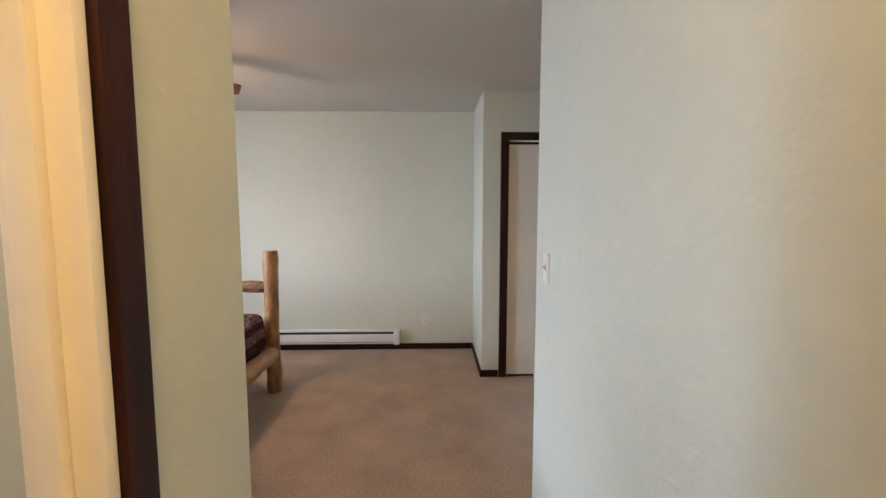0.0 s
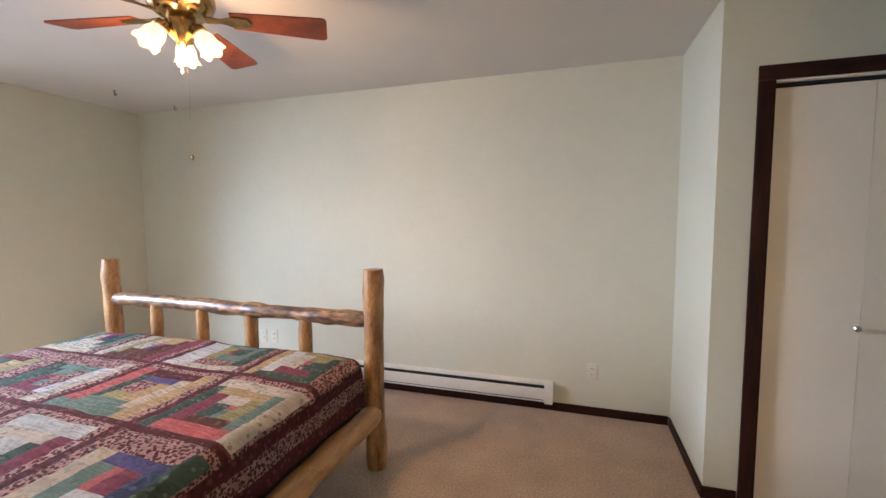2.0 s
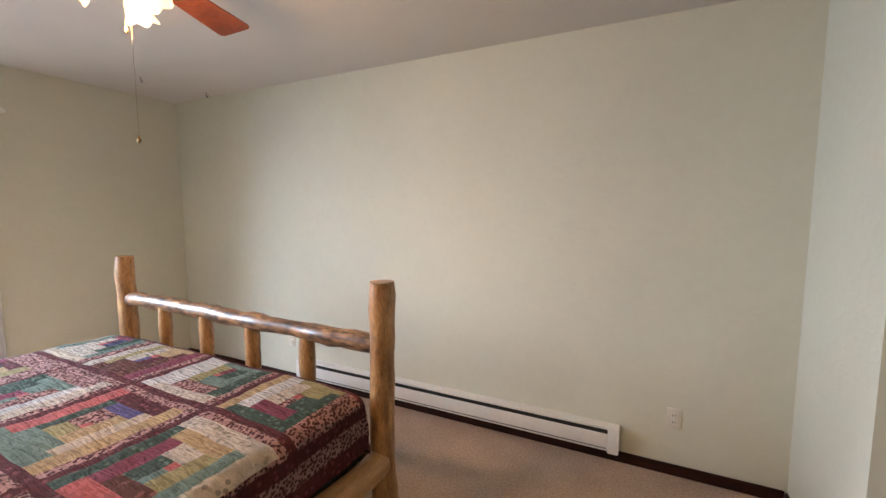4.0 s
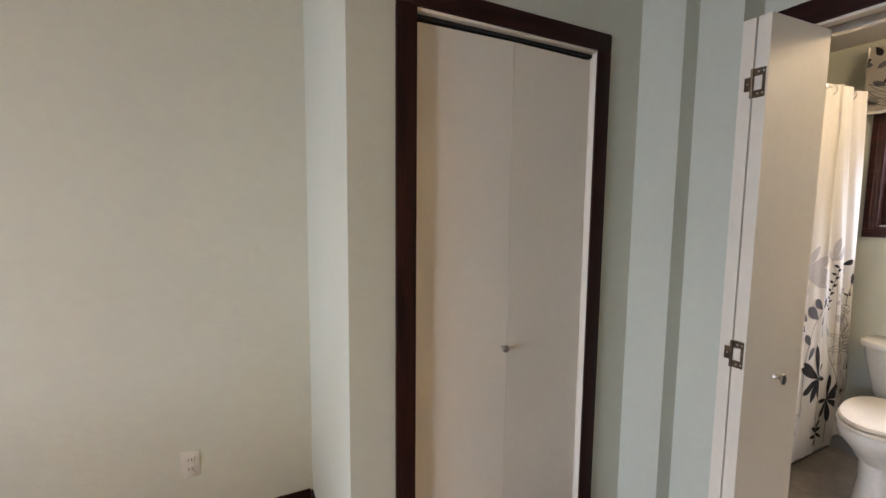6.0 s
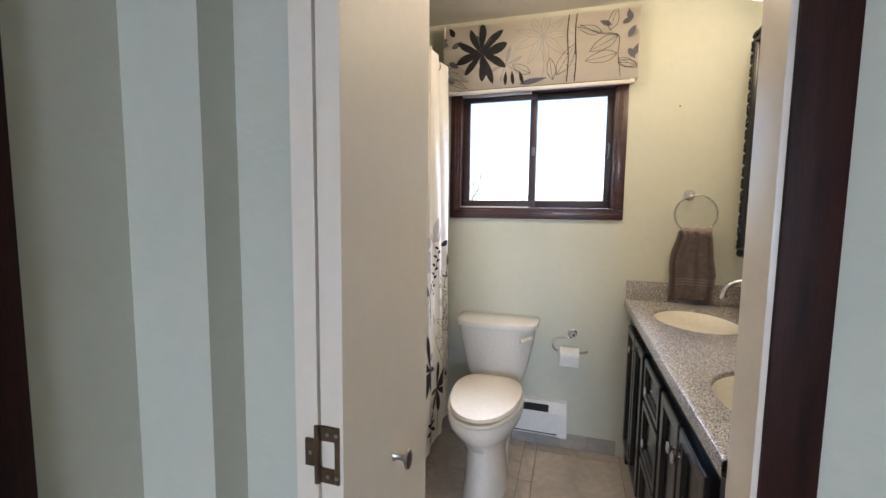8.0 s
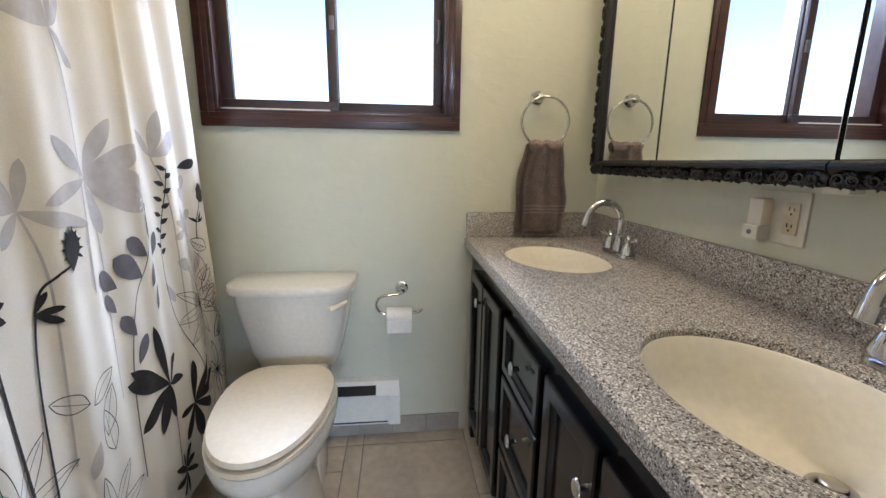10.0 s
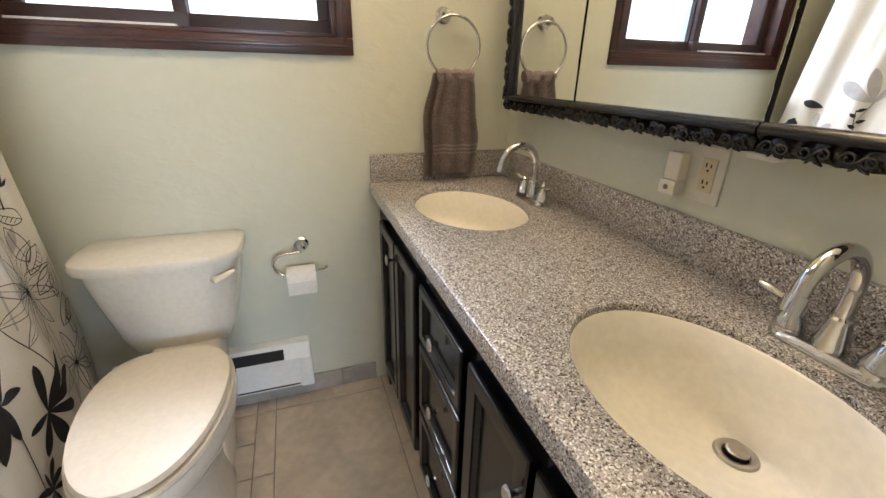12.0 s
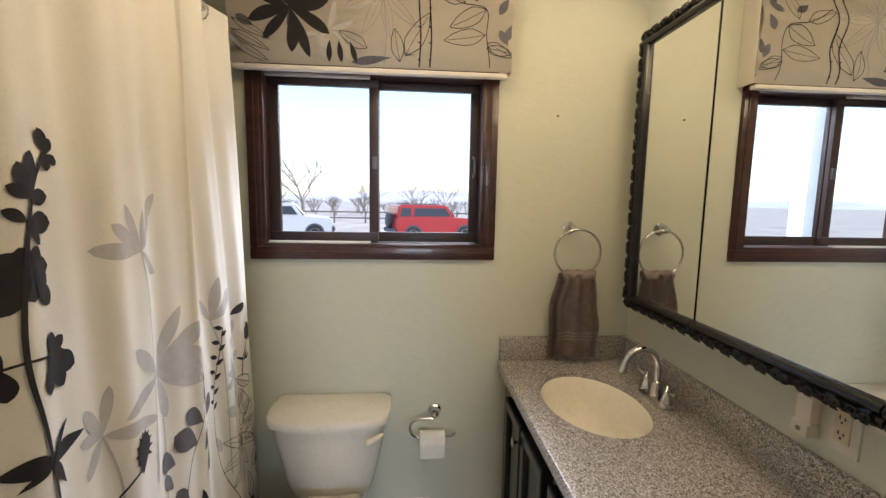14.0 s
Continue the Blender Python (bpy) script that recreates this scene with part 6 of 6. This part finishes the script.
# ---- bathroom: outlet with plugged-in night light ----
bo = thing("wall_outlet", (2.895, 1.43, 1.04), "double gang ivory wall outlet above the backsplash", "outlet")
part("plate", boxed(2.830, 1.429, 0.985, 2.962, 1.436, 1.105, bevel=0.003), WHITE_PLASTIC, bo)
insert = part("socket_block", boxed(2.8485, 1.4355, 1.009, 2.8835, 1.4395, 1.081, bevel=0.0015), SOCKET_IVORY, bo, "deep ivory double socket block")
for dz in (1.027, 1.063):
    for dx, hh in ((2.8605, 0.0075), (2.8720, 0.0095)):
        part("slot", boxed(dx - 0.0016, 1.4385, dz - 0.001, dx + 0.0016, 1.4402, dz - 0.001 + hh, bevel=0.0004, seg=1), BLACK_GAP, insert)
    part("ground_hole", lathe(bmesh.new(), [(0.0026, 0), (0.0026, 0.0016), (0.0005, 0.0017)], Matrix.Translation((2.8665, 1.4386, dz - 0.0075)) @ Vector((0, 1, 0)).to_track_quat("Z", "Y").to_matrix().to_4x4(), 10), BLACK_GAP, insert)
part("cover_screw", lathe(bmesh.new(), [(0.003, 0), (0.0026, 0.001), (0.0005, 0.0013)], Matrix.Translation((2.866, 1.4358, 1.095)) @ Vector((0, 1, 0)).to_track_quat("Z", "Y").to_matrix().to_4x4(), 10), WHITE_PLASTIC, bo)
night = thing("night_light", (2.935, 1.45, 1.04), "small white plug-in night light in the outlet", "night light")
part("body", boxed(2.914, 1.4365, 0.990, 2.957, 1.470, 1.022, bevel=0.003), WHITE_PLASTIC, night)
part("lens", boxed(2.916, 1.4365, 1.0225, 2.955, 1.463, 1.085, bevel=0.004), WHITE_DOOR, night, "frosted lens")
part("sensor", lathe(bmesh.new(), [(0.006, 0), (0.006, 0.002), (0.001, 0.003)], Matrix.Translation((2.936, 1.470, 1.006)) @ Vector((0, 1, 0)).to_track_quat("Z", "Y").to_matrix().to_4x4(), 12), FIN, night)

# vanity light over the mirror
vl = thing("vanity_light", (3.0, 1.44, 2.30), "lit vanity light bar with white glass globes above the mirror", "vanity light")
part("back_bar", boxed(2.42, 1.4305, 2.265, 3.58, 1.462, 2.345, bevel=0.008), CHROME, vl, "chrome back bar")
for k in range(4):
    gx = 2.51 + k * 0.327
    holder_cup = part("socket_cup", lathe(bmesh.new(), [(0.034, 0), (0.034, 0.012), (0.026, 0.030), (0.022, 0.046)], Matrix.Translation((gx, 1.461, 2.305)) @ Vector((0, 1, 0)).to_track_quat("Z", "Y").to_matrix().to_4x4(), 20), CHROME, vl)
    globe = [(0.020, 0.040), (0.034, 0.050), (0.050, 0.070), (0.058, 0.100), (0.053, 0.127), (0.037, 0.147), (0.016, 0.156), (0.001, 0.158)]
    part("globe", lathe(bmesh.new(), globe, Matrix.Translation((gx, 1.461, 2.305)) @ Vector((0, 1, 0)).to_track_quat("Z", "Y").to_matrix().to_4x4(), 28), BATH_SHADE, holder_cup, "lit white glass globe")

# bathroom ceiling lamp
bl = thing("ceiling_lamp", (3.08, 2.42, H), "round lit glass bathroom ceiling lamp with brass finial", "ceiling lamp")
at = Matrix.Translation((3.08, 2.42, 0))
part("base", lathe(bmesh.new(), [(0.15, H), (0.15, H - 0.018), (0.13, H - 0.022)], at, 28), WHITE_METAL, bl)
part("glass_bowl", lathe(bmesh.new(), [(0.140, H - 0.020), (0.135, H - 0.045), (0.10, H - 0.075), (0.04, H - 0.088), (0.004, H - 0.09)], at, 28), BATH_SHADE, bl, "lit glass bowl")
part("finial", lathe(bmesh.new(), [(0.010, H - 0.088), (0.012, H - 0.095), (0.006, H - 0.104), (0.001, H - 0.108)], at, 14), BRASS, bl)

# ---- outside the bathroom window ----
GZ = -0.50


def limb(bm, p, d, r, length, depth, rnd):
    """A bare branch that forks."""
    q = p + d * length
    mid = p.lerp(q, 0.5) + Vector((rnd.uniform(-1, 1), rnd.uniform(-1, 1), 0.3)) * length * 0.06
    tube(bm, [p, mid, q], [r, r * 0.82, r * 0.62], 6)
    if depth:
        for _ in range(rnd.choice((2, 3, 3))):
            e = (d + Vector((rnd.uniform(-0.8, 0.8), rnd.uniform(-0.8, 0.8), rnd.uniform(-0.1, 0.6)))).normalized()
            limb(bm, q, e, r * 0.58, length * rnd.uniform(0.6, 0.85), depth - 1, rnd)


def bare_tree(x, y, h, seed):
    rnd = random.Random(seed)
    th = thing("tree", (x, y, GZ), "bare leafless tree standing in the yard", "tree", "bare trees")
    part("trunk", tube(bmesh.new(), [(x, y, GZ - 0.05), (x + 0.05, y, GZ + h * 0.15), (x, y + 0.05, GZ + h * 0.3)], [h * 0.035, h * 0.026, h * 0.021], 9), BARK, th)
    bm = bmesh.new()
    for k in range(5):
        a = rnd.uniform(0, 6.28)
        limb(bm, Vector((x, y + 0.04, GZ + h * rnd.uniform(0.2, 0.3))), Vector((math.cos(a) * 0.7, math.sin(a) * 0.7, rnd.uniform(0.5, 1.1))).normalized(), h * 0.013, h * 0.22, 4, rnd)
    part("branches", bm, BARK, th)


for i, (tx, ty, thh) in enumerate(((43, 12.6, 7.2), (47, 16.0, 5.2), (44, 1.6, 4.4), (54, 7.2, 4.6), (57, -2.0, 5.2), (40, 18.0, 5.0))):
    bare_tree(tx, ty, thh, 11 + i)

fence = thing("rail_fence", (38, 5, GZ), "weathered two-rail wooden fence across the yard", "fence")
for k in range(15):
    fy = -12 + k * 2.6
    part("post", boxed(37.94, fy - 0.06, GZ, 38.06, fy + 0.06, GZ + 1.15, bevel=0.01), FENCE, fence)
for z in (0.45, 0.95):
    for k in range(14):
        fy = -12 + k * 2.6
        part("rail", boxed(37.90, fy + 0.02, GZ + z - 0.06, 37.94, fy + 2.58, GZ + z + 0.06, bevel=0.008), FENCE, fence)

bushes = bmesh.new()
rnd = random.Random(4)
for k in range(60):
    by, bx = -22 + k * 1.15 + rnd.uniform(-0.4, 0.4), 60 + rnd.uniform(-4, 4)
    hh = rnd.uniform(1.6, 3.0)
    for _ in range(7):
        a = rnd.uniform(0, 6.28)
        d = Vector((math.cos(a) * 0.5, math.sin(a) * 0.5, 1)).normalized()
        limb(bushes, Vector((bx, by, GZ)), d, 0.05, hh * 0.4, 2, rnd)
solid("far_brush", bushes, BARK, "far row of bare grey brush", "brush", kind="stuff")


def car(x, y, turn, paint, label, spare):
    """A boxy sport utility car, nose to +x of its own."""
    th = thing("parked_car", (x, y, GZ), label, "car", "parked cars")
    m = Matrix.Translation((x, y, GZ)) @ Matrix.Rotation(radians(turn), 4, "Z")

    def slab(nm, prof, w, mat, parent, inset=0.0, bev=0.04):
        bm = bmesh.new()
        loft(bm, [[m @ Vector((px, s * (w - inset), pz)) for px, pz in prof] for s in (-1, 1)])
        bmesh.ops.bevel(bm, geom=list(bm.edges), offset=bev, segments=2, affect="EDGES")
        return part(nm, bm, mat, parent)

    body = slab("body", [(-2.15, 0.45), (2.20, 0.42), (2.25, 0.95), (2.05, 1.12), (0.95, 1.18), (-2.15, 1.18), (-2.22, 0.9)], 0.90, paint, th)
    slab("cabin", [(-2.12, 1.15), (0.90, 1.15), (0.45, 1.76), (0.2, 1.80), (-1.95, 1.80), (-2.08, 1.7)], 0.82, paint, th, bev=0.05)
    slab("side_glass", [(-1.30, 1.24), (0.66, 1.24), (0.36, 1.66), (-1.26, 1.66)], 0.829, CAR_GLASS, body, bev=0.01)
    slab("quarter_glass", [(-1.98, 1.24), (-1.42, 1.24), (-1.42, 1.66), (-1.92, 1.66)], 0.829, CAR_GLASS, body, bev=0.01)
    slab("windscreen", [(0.84, 1.22), (0.93, 1.22), (0.50, 1.72), (0.42, 1.72)], 0.74, CAR_GLASS, body, bev=0.01)
    slab("bumper", [(2.16, 0.42), (2.36, 0.45), (2.36, 0.66), (2.18, 0.70)], 0.90, CAR_TRIM, body)
    slab("bumper", [(-2.36, 0.45), (-2.16, 0.42), (-2.16, 0.66), (-2.36, 0.66)], 0.90, CAR_TRIM, body)
    for wx in (-1.35, 1.40):
        for s in (-1, 1):
            wm = m @ Matrix.Translation((wx, s * 0.72, 0.38)) @ Vector((0, s, 0)).to_track_quat("Z", "Y").to_matrix().to_4x4()
            part("wheel_arch", lathe(bmesh.new(), [(0.44, 0.0), (0.46, 0.14), (0.46, 0.205), (0.36, 0.205)], wm, 22), CAR_TRIM, body)
            w = part("wheel", lathe(bmesh.new(), [(0.24, 0.0), (0.36, 0.01), (0.38, 0.04), (0.38, 0.19), (0.36, 0.215), (0.25, 0.22)], wm, 26), TYRE, th)
            part("rim", lathe(bmesh.new(), [(0.25, 0.20), (0.24, 0.222), (0.10, 0.20), (0.05, 0.225), (0.001, 0.226)], wm, 20), NICKEL, w)
    if spare:
        wm = m @ Matrix.Translation((-2.18, 0.1, 1.02)) @ Vector((-1, 0, 0)).to_track_quat("Z", "Y").to_matrix().to_4x4()
        part("spare_wheel", lathe(bmesh.new(), [(0.36, 0.0), (0.38, 0.05), (0.38, 0.19), (0.34, 0.22), (0.02, 0.225)], wm, 26), CAR_TRIM, th, "dark covered spare wheel")
    slab("roof_rack", [(-1.7, 1.82), (0.1, 1.82), (0.1, 1.86), (-1.7, 1.86)], 0.72, CAR_TRIM, body, bev=0.008)


car(23.5, 1.25, -72, RED, "red sport utility car with spare wheel parked in the yard", True)
car(23.2, 8.55, -78, SILVER, "white sport utility car parked in the yard", False)

# low hills on the horizon, the haze before them mixed into their pale colour
HILL = material("haze_tinted_far_hill", (0.50, 0.53, 0.56), 1.0, var=0.12, scale=0.01, fine=0.08, fine_var=0.05)
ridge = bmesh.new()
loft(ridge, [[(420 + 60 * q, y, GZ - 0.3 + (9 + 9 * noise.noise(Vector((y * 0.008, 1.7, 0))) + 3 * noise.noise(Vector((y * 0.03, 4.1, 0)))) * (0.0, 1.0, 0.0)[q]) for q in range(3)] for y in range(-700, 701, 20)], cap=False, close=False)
solid("backdrop_hills", ridge, HILL, "low hills far beyond the yard, tinted pale blue-grey for haze", "hills", kind="structure")

post = thing("porch_post", (5.45, 4.05, GZ), "white painted square porch post", "post")
part("shaft", boxed(5.375, 3.975, GZ, 5.525, 4.125, 2.6, bevel=0.008), POST_WHITE, post)
part("base_trim", boxed(5.355, 3.955, GZ, 5.545, 4.145, GZ + 0.18, bevel=0.008), POST_WHITE, post)

# ---- bathroom floor tiles and tile base, piece by piece ----
floor_bath = bpy.data.objects["floor_bath"]


def tile_mesh(w, l, h, mat):
    return mesh_from("tile", boxed(-l / 2, -w / 2, 0, l / 2, w / 2, h, bevel=0.0015, seg=1), mat)


tile_kinds = {}


def lay_tile(x0, x1, y0, y1):
    x0, x1 = max(x0, 2.142), min(x1, 3.795)
    if x1 - x0 < 0.02:
        return
    l, w = round(x1 - x0 - 0.004, 3), round(y1 - y0 - 0.004, 3)
    if (l, w) not in tile_kinds:
        tile_kinds[l, w] = tile_mesh(w, l, 0.006, TILE)
    me = tile_kinds[l, w]
    t = new("tile", me)
    t.location = ((x0 + x1) / 2, (y0 + y1) / 2, BZ - 0.006)
    t.parent = floor_bath


for y0, y1, length, start in ((1.925, 2.000, 0.61, 3.390), (2.000, 2.460, 0.61, 3.718), (2.460, 2.533, 0.315, 3.718), (2.533, 2.690, 0.158, 3.718), (2.690, 2.763, 0.315, 3.718), (2.763, 3.085, 0.61, 3.718)):
    x = start
    while x < 3.795:
        lay_tile(x, x + length, y0, y1)
        x += length
    x = start
    while x > 2.142:
        lay_tile(x - length, x, y0, y1)
        x -= length

base = tagged(new("tile_base"), "grey-beige ceramic tile base along the bathroom wall", "baseboard", kind="structure")
y = 2.02
for k in range(7):
    y1 = min(3.08, y + 0.155)
    part("tile", boxed(3.788, y + 0.0015, BZ + 0.0005, 3.7985, y1 - 0.0015, 0.001, bevel=0.0015, seg=1), BASE_TILE, base)
    y = y1
part("grout", boxed(3.792, 2.02, BZ + 0.0005, 3.7992, 3.08, 0.0005), GROUT, base, "grey grout lines")

# small nail in the bathroom wall
nail = thing("nail", (3.80, 1.792, 1.885), "small dark nail stuck in the bathroom wall", "nail")
part("head", lathe(bmesh.new(), [(0.0045, 0), (0.0045, 0.006), (0.001, 0.008)], Matrix.Translation((3.80, 1.792, 1.885)) @ Vector((-1, 0, 0)).to_track_quat("Z", "Y").to_matrix().to_4x4(), 10), FIN, nail)
